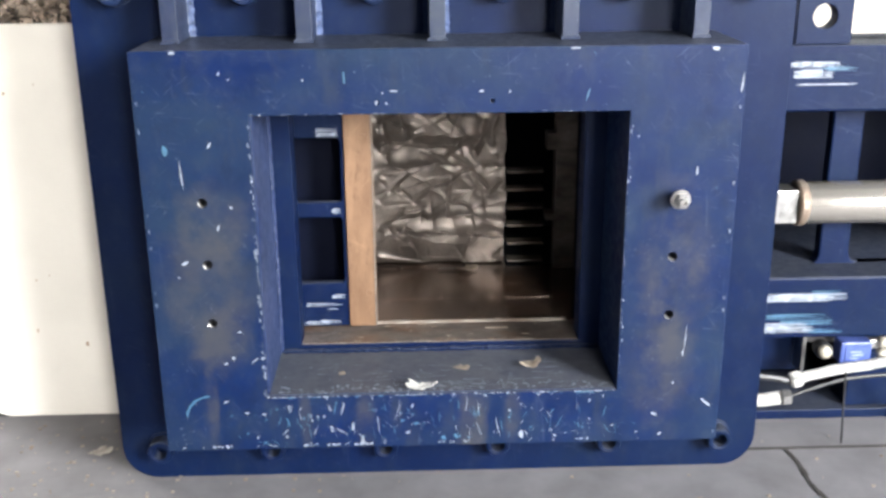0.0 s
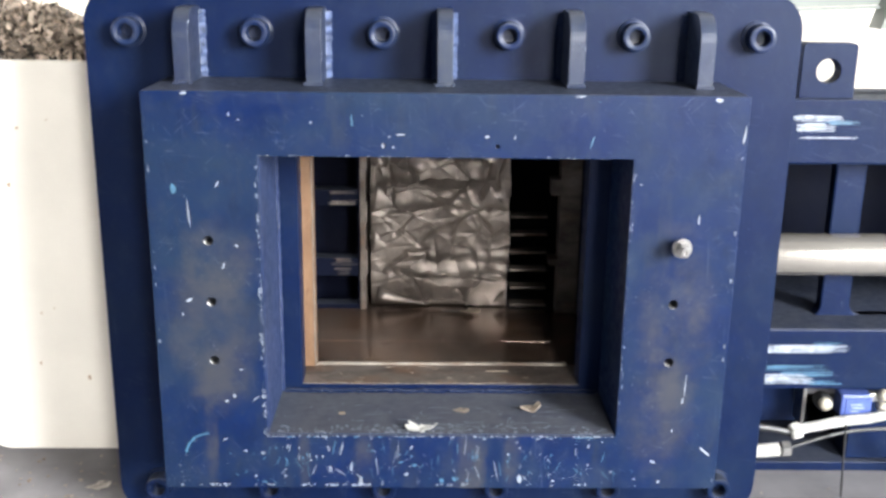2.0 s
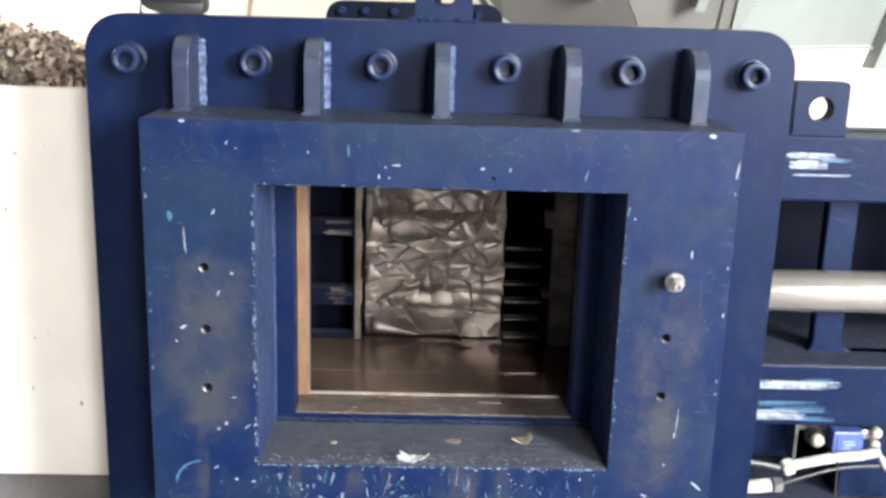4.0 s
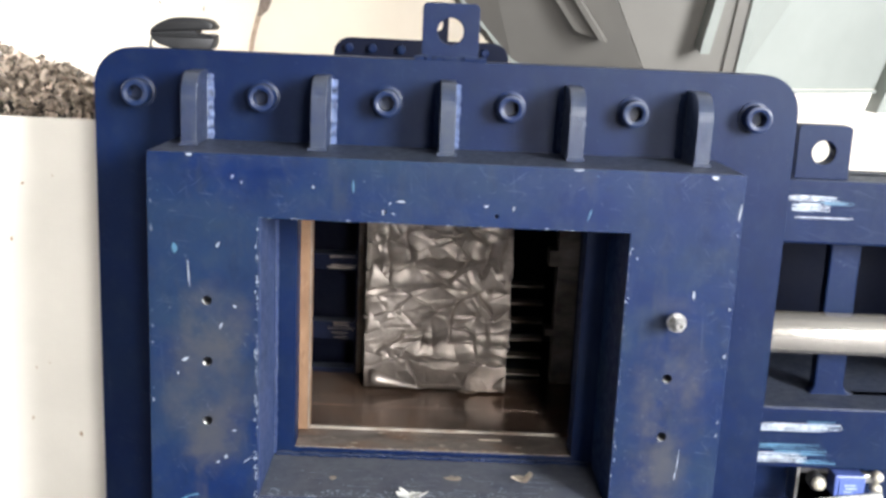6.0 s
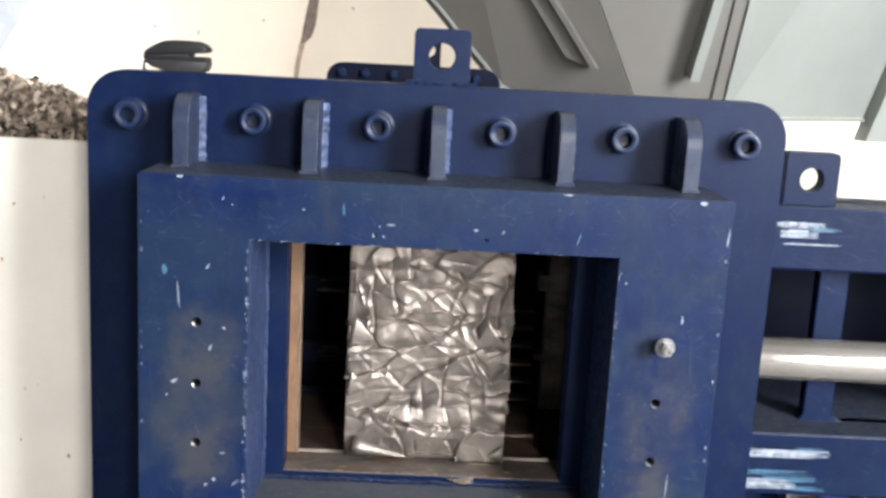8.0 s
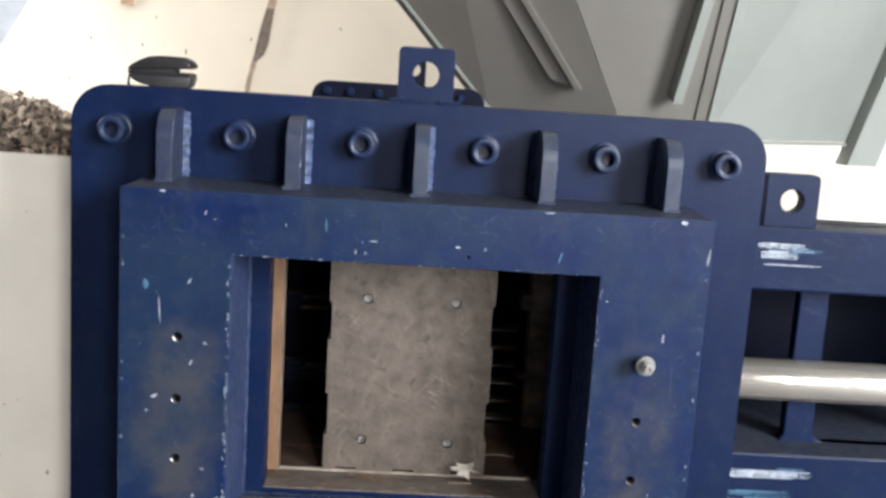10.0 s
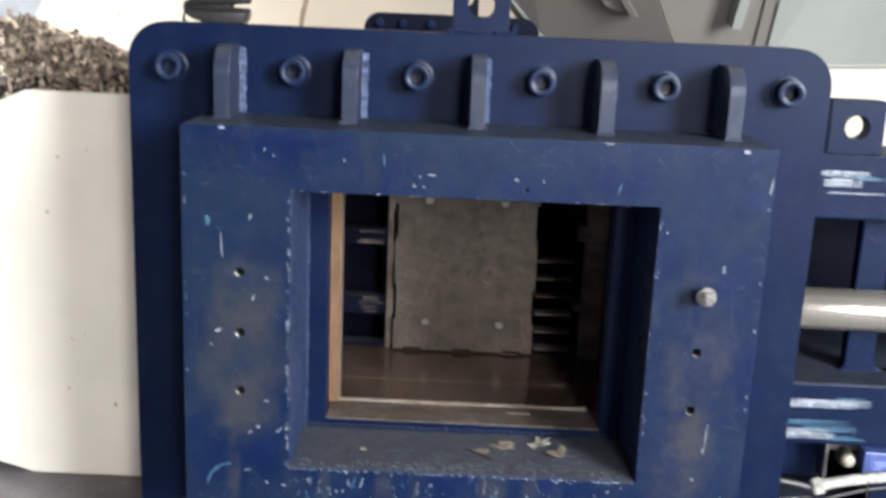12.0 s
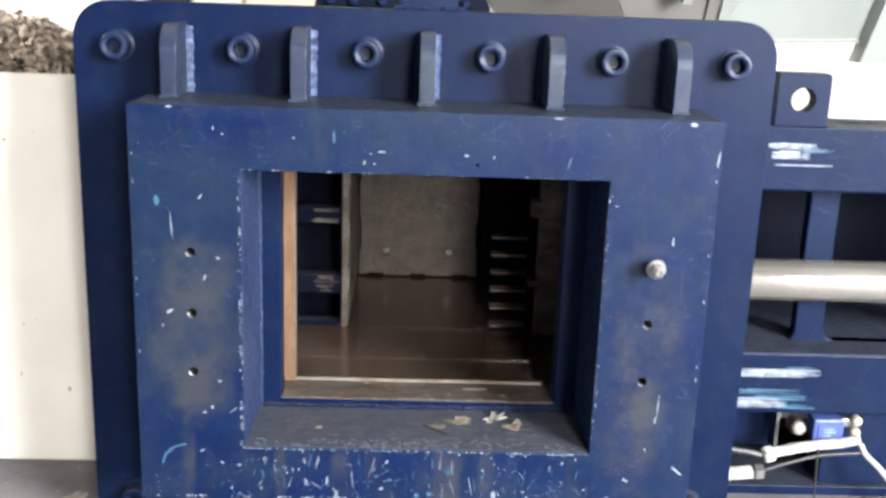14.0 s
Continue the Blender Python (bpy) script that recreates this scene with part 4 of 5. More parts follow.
# ---- the bale ----
def crushed_block(w, d, h, seed, cells=48, step=0.0012, deep=0.005):
    """A block of crushed sheet: tilted flat areas, sharp straight folds of chance length and lean, and a few long lapped edges across the front.
    Its front bottom middle is the origin."""
    rng = np.random.default_rng(seed)
    c = rng.uniform((-w / 2, 0, 0), (w / 2, d, h), (cells, 3))
    c[rng.random(cells) < 0.65, 1] = 0.0
    tilt, lift = rng.normal(0, 0.065, (cells, 3)), rng.normal(0, deep * 0.34, cells)
    open_seam = rng.random((cells, cells))
    n = 170
    mid = rng.uniform((-w / 2, 0, 0), (w / 2, d, h), (n, 3))
    mid[rng.random(n) < 0.65, 1] = 0.0
    along = rng.normal(0, 1, (n, 3)) * np.array((1.3, 0.5, 1.0))
    along /= np.linalg.norm(along, axis=1)[:, None]
    away = np.cross(along, rng.normal(0, 1, (n, 3)) * np.array((0.25, 1.0, 0.25)))
    away /= np.linalg.norm(away, axis=1)[:, None]
    amp = rng.normal(0.0006, 0.0026, n)
    wide, long = rng.uniform(0.001, 0.0045, n), rng.uniform(0.006, 0.03, n)
    # long folds across the front: x and z of both ends, depth of the groove
    folds = ((0.094, 0.275, 0.075, 0.225, 0.013), (0.075, 0.225, 0.088, 0.192, 0.012), (-0.035, 0.13, 0.07, 0.188, 0.008), (0.075, 0.185, 0.1, 0.14, 0.010), (0.1, 0.14, 0.125, 0.155, 0.008),
             (0.03, 0.17, 0.02, 0.095, 0.007), (-0.095, 0.30, -0.088, 0.2, 0.009), (-0.06, 0.3, -0.055, 0.25, 0.006), (0.04, 0.31, 0.075, 0.285, 0.009), (-0.105, 0.07, -0.06, 0.105, 0.009), (-0.06, 0.105, -0.02, 0.11, 0.007),
             (-0.05, 0.06, -0.03, 0.0, 0.008), (0.035, 0.03, 0.06, 0.0, 0.006), (0.12, 0.31, 0.105, 0.23, 0.010))

    def off(p):
        bent = p + 0.0035 * np.sin(p[:, [2, 0, 1]] * 61 + 1.0) + 0.0016 * np.sin(p[:, [1, 2, 0]] * 173 + 2.0)
        dist = np.linalg.norm((bent[:, None] - c[None]) * np.array((0.72, 1.0, 1.32)), axis=2)
        o = np.argsort(dist, axis=1)[:, :2]
        ar = np.arange(len(p))
        v = [lift[o[:, k]] + ((p - c[o[:, k]]) * tilt[o[:, k]]).sum(1) for k in (0, 1)]
        edge = dist[ar, o[:, 1]] - dist[ar, o[:, 0]]
        m = np.clip(edge / 0.0014, 0, 1) * 0.5 + 0.5
        val = v[0] * m + v[1] * (1 - m)
        lo, hi = np.minimum(o[:, 0], o[:, 1]), np.maximum(o[:, 0], o[:, 1])
        seam = open_seam[lo, hi]
        val -= np.where(seam > 0.5, 0.012 * (seam - 0.3), 0.0) * np.exp(-edge / 0.0016)
        val += np.where(seam < 0.25, 0.0016, 0.0) * np.exp(-edge / 0.004)
        for k in range(n):
            rel = p - mid[k]
            a, b = rel @ along[k], rel @ away[k]
            depth = np.abs(rel @ np.cross(along[k], away[k]))
            val += amp[k] * np.exp(-np.abs(b) / wide[k]) * np.clip(1.3 - np.abs(a) / long[k], 0, 1) * np.exp(-(depth / 0.04) ** 2)
        front = np.exp(-(p[:, 1] / 0.03) ** 2)
        for x0, z0, x1, z1, drop in folds:
            run = np.array((x1 - x0, z1 - z0))
            size = np.hypot(*run)
            run = run / size
            rx, rz = p[:, 0] - x0, p[:, 2] - z0
            t = rx * run[0] + rz * run[1]
            q = rx * run[1] - rz * run[0] + 0.0025 * np.sin(t * 95 + x0 * 50)
            ends = np.clip((t + 0.006) / 0.01, 0, 1) * np.clip((size + 0.006 - t) / 0.01, 0, 1) * front
            thin = 0.0012 * (1.3 + np.sin(t * 140 + z0 * 90))
            val += ends * 0.75 * drop * np.where(q > 0, np.exp(-q / 0.007), -0.5 * np.exp(q / 0.009)) - ends * 0.6 * drop * np.exp(-(q / (0.0008 + thin)) ** 2)
        for z0, x0, x1, drop in ((0.236, -0.12, 0.07, 0.013), (0.195, -0.14, 0.12, 0.009), (0.094, -0.03, 0.14, 0.012), (0.063, -0.075, 0.14, 0.011), (0.285, -0.02, 0.1, 0.005), (0.318, -0.14, 0.0, 0.008), (0.135, -0.14, -0.07, 0.007)):
            wob = p[:, 2] - z0 - 0.004 * np.sin(p[:, 0] * 37 + z0 * 70) - 0.0018 * np.sin(p[:, 0] * 131)
            inside = np.clip((p[:, 0] - x0) / 0.02, 0, 1) * np.clip((x1 - p[:, 0]) / 0.02, 0, 1)
            val += 1.35 * drop * inside * np.where(wob > 0, np.exp(-wob / 0.011), -1.15 * np.exp(wob / 0.003))
        return np.clip(val, -0.02, 0.016)

    verts, faces = [], []
    for axis, sign in ((1, 0), (1, 1), (0, 0), (0, 1), (2, 0), (2, 1)):
        fine = step if (axis, sign) == (1, 0) else step * 2
        dims = (w, d, h)
        u, v = [k for k in range(3) if k != axis]
        nu, nv = max(2, int(dims[u] / fine)), max(2, int(dims[v] / fine))
        gu, gv = np.meshgrid(np.linspace(0, 1, nu + 1), np.linspace(0, 1, nv + 1), indexing="ij")
        p = np.zeros((gu.size, 3))
        p[:, u], p[:, v], p[:, axis] = gu.ravel() * dims[u], gv.ravel() * dims[v], sign * dims[axis]
        p[:, 0] -= w / 2
        val = off(p)
        rel = np.stack([(p[:, 0] + w / 2) / w, p[:, 1] / d, p[:, 2] / h], 1)
        out = np.zeros_like(p)
        for k in range(3):  # sides that meet at an arris move alike
            out[:, k] = np.where(rel[:, k] < 1e-6, -1, np.where(rel[:, k] > 1 - 1e-6, 1, 0))
        p = p + out * (val - 0.004)[:, None]
        p[:, 2] = np.clip(p[:, 2], 0.0008, h + 0.004)
        base = len(verts)
        verts += p.tolist()
        for i in range(nu):
            for j in range(nv):
                a, b = base + i * (nv + 1) + j, base + (i + 1) * (nv + 1) + j
                q = (a, b, b + 1, a + 1)
                faces.append(q if (axis == 1) == (sign == 0) or (axis != 1 and sign == 1 and axis == 0) else q[::-1])
    me = bpy.data.meshes.new("bale")
    me.from_pydata(verts, [], faces)
    me.materials.append(SCRAP)
    me.polygons.foreach_set("use_smooth", [True] * len(me.polygons))
    return me


BALE_D = 0.18
bale = new("bale", crushed_block(0.262, BALE_D, 0.352, 4))
bale.location = (0.002, 0.366, 0.2335)


def flap(name, a, b, c, bulge, label):
    """A loose bent tongue of sheet on the bale's front, between three corners in x and z."""
    bm = bmesh.new()
    a, b, c = (Vector((x, -0.002, z)) for x, z in (a, b, c))
    rows = []
    for i in range(9):
        t = i / 8
        row = []
        for j in range(7):
            u = j / 6
            p = a.lerp(b, u).lerp(c, t)
            p.y -= bulge * math.sin(math.pi * u) * (1 - t) + 0.002
            row.append(bm.verts.new(p))
        rows.append(row)
    for p, q in zip(rows, rows[1:]):
        for j in range(6):
            bm.faces.new((p[j], p[j + 1], q[j + 1], q[j]))
    ob = part(name, bm, SCRAP, bale, label, smooth=True)
    ob.modifiers.new("thick", "SOLIDIFY").thickness = 0.0008
    return ob


flap("torn_flap", (-0.118, 0.006), (-0.114, 0.040), (-0.018, 0.004), 0.013, "bent bright tongue of sheet metal")
flap("torn_flap", (0.128, 0.003), (0.126, 0.034), (0.105, 0.012), 0.008, "torn corner of sheet metal")
flap("torn_flap", (-0.128, 0.105), (-0.122, 0.15), (-0.098, 0.118), 0.003, "bent corner of sheet metal")
flap("torn_flap", (-0.127, 0.185), (-0.118, 0.24), (-0.085, 0.20), 0.003, "bent corner of sheet metal")
flap("torn_flap", (0.125, 0.19), (0.09, 0.245), (0.075, 0.20), 0.006, "bent corner of sheet metal")
tagged(bale, "pressed bale of crumpled shiny grey sheet metal", "metal bale")


# ---- bin with scrap ----
scrap_bin = thing("scrap_bin", "cream-painted steel bin full of metal shavings", "bin")
BIN = [(-0.90, 0.05), (-0.885, 0.03), (-0.785, 0.0), (-0.50, 0.0), (-0.50, 0.708), (-0.765, 0.708), (-0.90, 0.645)]
part("front_panel", prism(BIN, 0.224, 0.232), CREAM, scrap_bin, "smooth cream-painted panel", soft=0.004)
part("side_panel", boxes((-0.905, -0.897, 0.232, 1.3, 0.0, 0.648)), CREAM, scrap_bin)
part("side_panel", boxes((-0.505, -0.497, 0.232, 1.3, 0.0, 0.70)), CREAM, scrap_bin)
part("rear_panel", boxes((-0.905, -0.497, 1.3, 1.308, 0.0, 0.70)), CREAM, scrap_bin)
spots = bmesh.new()
rnd = random.Random(2)
for _ in range(9):
    s = rnd.uniform(0.002, 0.006)
    flake_face(spots, rnd.uniform(-0.77, -0.56), 0.2236, rnd.uniform(0.03, 0.65), s, s * rnd.uniform(0.7, 1.8), 0, rnd)
tagged(part("dirt_spots", spots, WOOD, scrap_bin, "small rust and dirt spots"), kind="stuff")


def shavings():
    rnd = random.Random(6)
    bm = bmesh.new()
    for _ in range(8000):
        x, y = rnd.uniform(-0.895, -0.507), rnd.triangular(0.236, 0.85, 0.32)
        near, back = max(0.0, min(1.0, (y - 0.225) / 0.11)), max(0.0, y - 0.36)
        cone = 0.138 - 0.40 * abs(x + 0.80) - 0.55 * back
        ridge = 0.688 + near * max(0.012, cone) + 0.010 * math.sin(31 * x + 9 * y) * near
        c = Vector((x, y, ridge - rnd.random() ** 2 * 0.05))
        s = rnd.choice((0.005, 0.007, 0.009, 0.013)) * rnd.uniform(0.7, 1.2)
        turn = Euler((rnd.uniform(0, 6.3), rnd.uniform(0, 6.3), rnd.uniform(0, 6.3))).to_matrix()
        row = []
        n = rnd.choice((2, 3, 4))
        for k in range(n + 1):
            a = k * rnd.uniform(0.5, 1.1)
            row.append([bm.verts.new(c + turn @ Vector((s * math.sin(a), s * (1 - math.cos(a)), side * s * rnd.uniform(0.15, 0.42)))) for side in (-1, 1)])
        for p, q in zip(row, row[1:]):
            bm.faces.new((p[0], p[1], q[1], q[0]))
    return bm


heap = islands("shaving_metal", (0.085, 0.063, 0.047), (0.64, 0.52, 0.42), 0.4, 0.2)
tagged(link("metal_shavings", shavings(), heap), "heap of curled grey-brown metal shavings in the bin", "metal shavings", kind="stuff")
# Two plain dark blocks fill the bin under the loose pieces.
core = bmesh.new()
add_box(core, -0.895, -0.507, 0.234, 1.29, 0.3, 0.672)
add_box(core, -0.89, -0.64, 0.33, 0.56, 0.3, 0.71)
tagged(link("shavings_bed", core, DARK_MATT), "plain dark filler block under the metal shavings", "metal shavings", kind="stuff")

# ---- hopper behind the press ----
hopper = thing("feed_hopper", "pale grey painted steel feed hopper with stiffeners", "hopper")


def L(z): return Vector((0.161 - 0.913 * (z - 0.812), 0.95, z))
def C(z): return Vector((0.442 - 0.545 * (z - 0.822), 0.8 - 0.42 * (z - 0.82), z))
def R(z): return Vector((0.650 + 0.02 * (z - 0.823), 0.8 - 0.42 * (z - 0.82), z))
def Q(z): return Vector((1.105 + 0.30 * (z - 0.724), 1.15, z))


def sheet(*corners, thick=0.006):
    bm = bmesh.new()
    f = bm.faces.new([bm.verts.new(c) for c in corners])
    bm.normal_update()
    n = f.normal.copy()
    got = bmesh.ops.extrude_face_region(bm, geom=[f])
    bmesh.ops.translate(bm, vec=n * thick, verts=[v for v in got["geom"] if isinstance(v, bmesh.types.BMVert)])
    return bm


def strip(a, b, wide, proud):
    a, b, wide, proud = Vector(a), Vector(b), Vector(wide), Vector(proud)
    bm = bmesh.new()
    vs = [bm.verts.new(p + w + q) for p in (a, b) for w in (wide * 0, wide) for q in (proud * 0, proud)]
    bmesh.ops.convex_hull(bm, input=vs)
    return bm


LO, HI = 0.80, 2.1
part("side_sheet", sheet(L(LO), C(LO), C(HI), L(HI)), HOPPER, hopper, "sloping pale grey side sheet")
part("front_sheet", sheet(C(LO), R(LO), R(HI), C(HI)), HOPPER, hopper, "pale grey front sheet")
part("right_sheet", sheet(R(0.775), Q(0.775), Q(HI), R(HI)), HOPPER_LIT, hopper, "greenish side sheet, its lit tone in the colour")
part("stiffener", strip((0.345, 0.80, 0.873), (-0.21, 0.66, 1.61), (-0.052, 0.012, 0.018), (-0.006, -0.022, -0.004)), HOPPER, hopper, "broad folded stiffener")
part("stiffener_lip", strip((0.347, 0.79, 0.87), (-0.208, 0.65, 1.607), (0.012, -0.006, 0.0), (-0.008, -0.03, -0.004)), HOPPER, hopper)
part("edge_flange", strip(L(LO), L(HI), (0.03, -0.008, 0.0), (-0.004, -0.012, 0.0)), HOPPER_LIT, hopper, "folded edge flange")
part("stiffener", strip((0.549, 0.772, 0.871), (0.612, 0.494, 1.53), (0.021, 0, 0), (0, -0.05, -0.02)), HOPPER_LIT, hopper)
part("edge_strip", strip(R(0.80), R(HI), (0.024, 0.012, 0), (0, -0.014, 0)), HOPPER_LIT, hopper)
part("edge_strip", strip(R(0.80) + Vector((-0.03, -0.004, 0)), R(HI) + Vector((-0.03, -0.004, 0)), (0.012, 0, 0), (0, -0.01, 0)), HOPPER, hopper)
part("edge_strip", strip(Q(0.715), Q(HI), (0.085, 0.02, 0), (0.012, -0.05, 0)), HOPPER_LIT, hopper)
part("bottom_lip", strip(R(0.772), Q(0.772), (0, -0.02, 0), (0, 0, -0.008)), HOPPER_LIT, hopper)
part("back_sheet", sheet(L(LO) + Vector((0, 0.5, 0)), Q(LO) + Vector((0, 0.5, 0)), Q(HI) + Vector((0, 0.5, 0)), L(HI) + Vector((0, 0.5, 0))), HOPPER, hopper)
for x, y in ((0.35, 1.5), (1.75, 1.5)):
    part("leg", boxes((x - 0.03, x + 0.03, y - 0.03, y + 0.03, 0.0, 0.95)), HOPPER, hopper)

# ---- small things ----
case = thing("folded_case", "black clamshell case with a grey band and a strap", "case", (-0.389, 0.024, 0.8395))


LOWER = [(-0.045, 0.0165), (-0.041, 0.011), (-0.033, 0.005), (-0.018, 0.0012), (0.0, 0.0), (0.036, 0.0), (0.042, 0.003), (0.045, 0.012), (0.0448, 0.0165)]
UPPER = [(-0.0465, 0.0225), (-0.042, 0.0295), (-0.030, 0.037), (-0.015, 0.0432), (0.0, 0.0448), (0.028, 0.0445), (0.039, 0.041), (0.0455, 0.034), (0.046, 0.0305), (0.040, 0.0278), (0.0, 0.0255)]
part("lower_shell", prism(LOWER, -0.024, 0.024), CASE_BAND, case, "silver-grey lower shell", smooth=True, soft=0.004)
part("rim", prism([(-0.0455, 0.0168), (0.0448, 0.0168), (0.0445, 0.0205), (0.040, 0.0222), (-0.046, 0.0222)], -0.0235, 0.0235), CASE_TOP, case, "dark grey rim", soft=0.0012)
part("upper_shell", prism(UPPER, -0.025, 0.025), CASE_TOP, case, "black upper shell", smooth=True, soft=0.004)
part("lid_line", boxes((-0.028, 0.043, -0.0256, -0.0248, 0.0355, 0.0368)), CASE_BAND, case)
part("hinge_core", prism([(-0.044, 0.0215), (0.020, 0.0215), (0.020, 0.0275), (-0.040, 0.0245)], -0.020, 0.020), BLACK, case)
part("strap", tube(bmesh.new(), [(-0.04, -0.004, 0.022), (-0.047, -0.006, 0.014), (-0.049, -0.008, 0.002), (-0.046, -0.009, 0.002)], 0.0018, 8), BLACK, case, "thin black strap")

switch = thing("limit_switch", "blue limit switch on a steel bracket with roller and taped cables", "switch", (0.70, 0.12, 0.135))
part("bracket", boxes((-0.058, -0.052, 0.03, 0.07, -0.045, 0.037), (-0.055, 0.06, 0.065, 0.075, 0.0, 0.037)), ZINC, switch, "thin steel bracket", soft=0.001)
part("switch_body", boxes((-0.002, 0.052, 0.0, 0.035, -0.014, 0.026)), SWITCH_BLUE, switch, "blue plastic switch body", soft=0.003)
part("name_plate", boxes((0.006, 0.044, -0.002, 0.0, -0.008, 0.019)), SWITCH_BLUE, switch)
part("label_bar", boxes((0.014, 0.034, -0.003, -0.002, 0.008, 0.0105)), LABEL_BLUE, switch, "pale bar of faded print")
part("label_bar", boxes((0.017, 0.037, -0.003, -0.002, 0.002, 0.0045)), LABEL_BLUE, switch)
part("label_bar", boxes((0.014, 0.028, -0.003, -0.002, -0.004, -0.002)), LABEL_BLUE, switch)
part("head", lathe(bmesh.new(), [(0.014, 0), (0.015, 0.004), (0.015, 0.02), (0.012, 0.024)], Matrix.Translation((-0.028, 0.03, 0.008)) @ TO_FRONT, 20), BLACK, switch, "grey switch head")
part("roller", lathe(bmesh.new(), [(0.0105, 0), (0.0115, 0.003), (0.0105, 0.012), (0.004, 0.014)], Matrix.Translation((-0.03, 0.006, 0.010)) @ TO_FRONT, 18), DULL_BRASS, switch, "bright roller", smooth=True)
for z in (0.022, 0.0):
    part("gland", lathe(bmesh.new(), [(0.009, 0), (0.0095, 0.003), (0.0095, 0.014), (0.007, 0.018)], Matrix.Translation((0.075, 0.018, z)) @ TO_FRONT, 16), DULL_BRASS, switch, smooth=True)
part("gland_block", boxes((0.052, 0.075, 0.012, 0.03, 0.008, 0.024)), ZINC, switch, soft=0.002)

cables = thing("taped_hoses", "white-taped hydraulic hoses with fittings beside the press", "hose", (0.0, 0.0, 0.0))
part("hose", tube(bmesh.new(), [(0.50, 0.10, 0.118), (0.575, 0.10, 0.107), (0.605, 0.10, 0.101), (0.62, 0.10, 0.105)], 0.0062), BLACK, cables, "black hose")
part("taped_hose", tube(bmesh.new(), [(0.613, 0.10, 0.104), (0.645, 0.10, 0.112), (0.69, 0.10, 0.121), (0.745, 0.11, 0.123), (0.777, 0.11, 0.13)], 0.0092, 12), TAPE, cables, "white-taped hose")
part("taped_hose", tube(bmesh.new(), [(0.50, 0.09, 0.068), (0.56, 0.09, 0.071), (0.585, 0.09, 0.074)], 0.012, 12), TAPE, cables)
along2 = Matrix.Translation((0.585, 0.09, 0.074)) @ pose(0, 0, 0, 0, 88, 0)
part("fitting", lathe(bmesh.new(), [(0.011, 0.002), (0.0145, 0.005), (0.0145, 0.018), (0.011, 0.021)], along2, 6), ZINC, cables)
along3 = Matrix.Translation((0.612, 0.10, 0.102)) @ pose(0, 0, 0, 0, 72, 0)
part("fitting", lathe(bmesh.new(), [(0.012, -0.006), (0.0155, -0.002), (0.0155, 0.01), (0.013, 0.013)], along3, 6), TAPE, cables)
part("cable", tube(bmesh.new(), [(0.60, 0.09, 0.075), (0.66, 0.095, 0.093), (0.71, 0.1, 0.103), (0.77, 0.10, 0.108), (0.785, 0.10, 0.106)], 0.0032), BLACK, cables, "thin dark cable")
part("cable", tube(bmesh.new(), [(0.775, 0.10, 0.126), (0.785, 0.095, 0.108), (0.81, 0.09, 0.085), (0.84, 0.09, 0.05), (0.88, 0.09, 0.003)], 0.005), TAPE, cables, "white cable")
part("cable", tube(bmesh.new(), [(0.688, 0.07, 0.13), (0.689, 0.065, 0.07), (0.691, 0.06, 0.0)], 0.0019), BLACK, cables, "thin black hanging wire")

# crack and joint of the floor
crack = bmesh.new()
rnd = random.Random(9)
pts = [Vector((0.586 + 0.004 * math.sin(k * 0.9) + 0.0016 * k, 0.042 - 0.022 * k, 0.0015)) for k in range(14)]
for a, b in zip(pts, pts[1:]):
    w = rnd.uniform(0.0025, 0.0055)
    crack.faces.new([crack.verts.new(p) for p in (a - Vector((w, 0, 0)), a + Vector((w, 0, 0)), b + Vector((w, 0, 0)), b - Vector((w, 0, 0)))])
tagged(link("floor_crack", crack, DARK_MATT), "dark crack in the concrete floor", "floor crack", kind="structure")
tagged(link("floor_joint", boxes((0.52, 3.0, 0.043, 0.049, 0.0, 0.0015)), DARK_MATT), "dark joint between floor slabs", "floor joint", kind="structure")


def scrap_flake(name, s, seed, label, mat=FLAKE):
    """A small torn, curled piece of thin sheet."""
    rnd = random.Random(seed)
    bm = bmesh.new()
    n, rings = 19, 3
    edge = [rnd.uniform(0.4, 1.2) for _ in range(n)]
    lean, curl = rnd.uniform(0, 3), rnd.uniform(0.25, 0.55)
    loops = []
    for r in range(1, rings + 1):
        loop = []
        for k in range(n):
            a = 2 * math.pi * k / n
            q = s * edge[k] * r / rings
            x, y = q * math.cos(a), 0.62 * q * math.sin(a)
            bend = (x * math.cos(lean) + y * math.sin(lean)) / s
            loop.append(bm.verts.new((x, y, s * (0.04 + curl * bend * bend + rnd.uniform(0, 0.10) * r / rings))))
        loops.append(loop)
    mid = bm.verts.new((0, 0, s * 0.03))
    for k in range(n):
        bm.faces.new((mid, loops[0][k], loops[0][(k + 1) % n]))
    for a, b in zip(loops, loops[1:]):
        for k in range(n):
            bm.faces.new((a[k], b[k], b[(k + 1) % n], a[(k + 1) % n]))
    ob = tagged(link(name, bm, mat), label, "scrap piece")
    ob.modifiers.new("thick", "SOLIDIFY").thickness = max(0.0006, s * 0.05)
    return ob


def lay(ob, x, y, z, turn=0):
    ob.matrix_basis = pose(x, y, z, 0, 0, turn)
    return ob


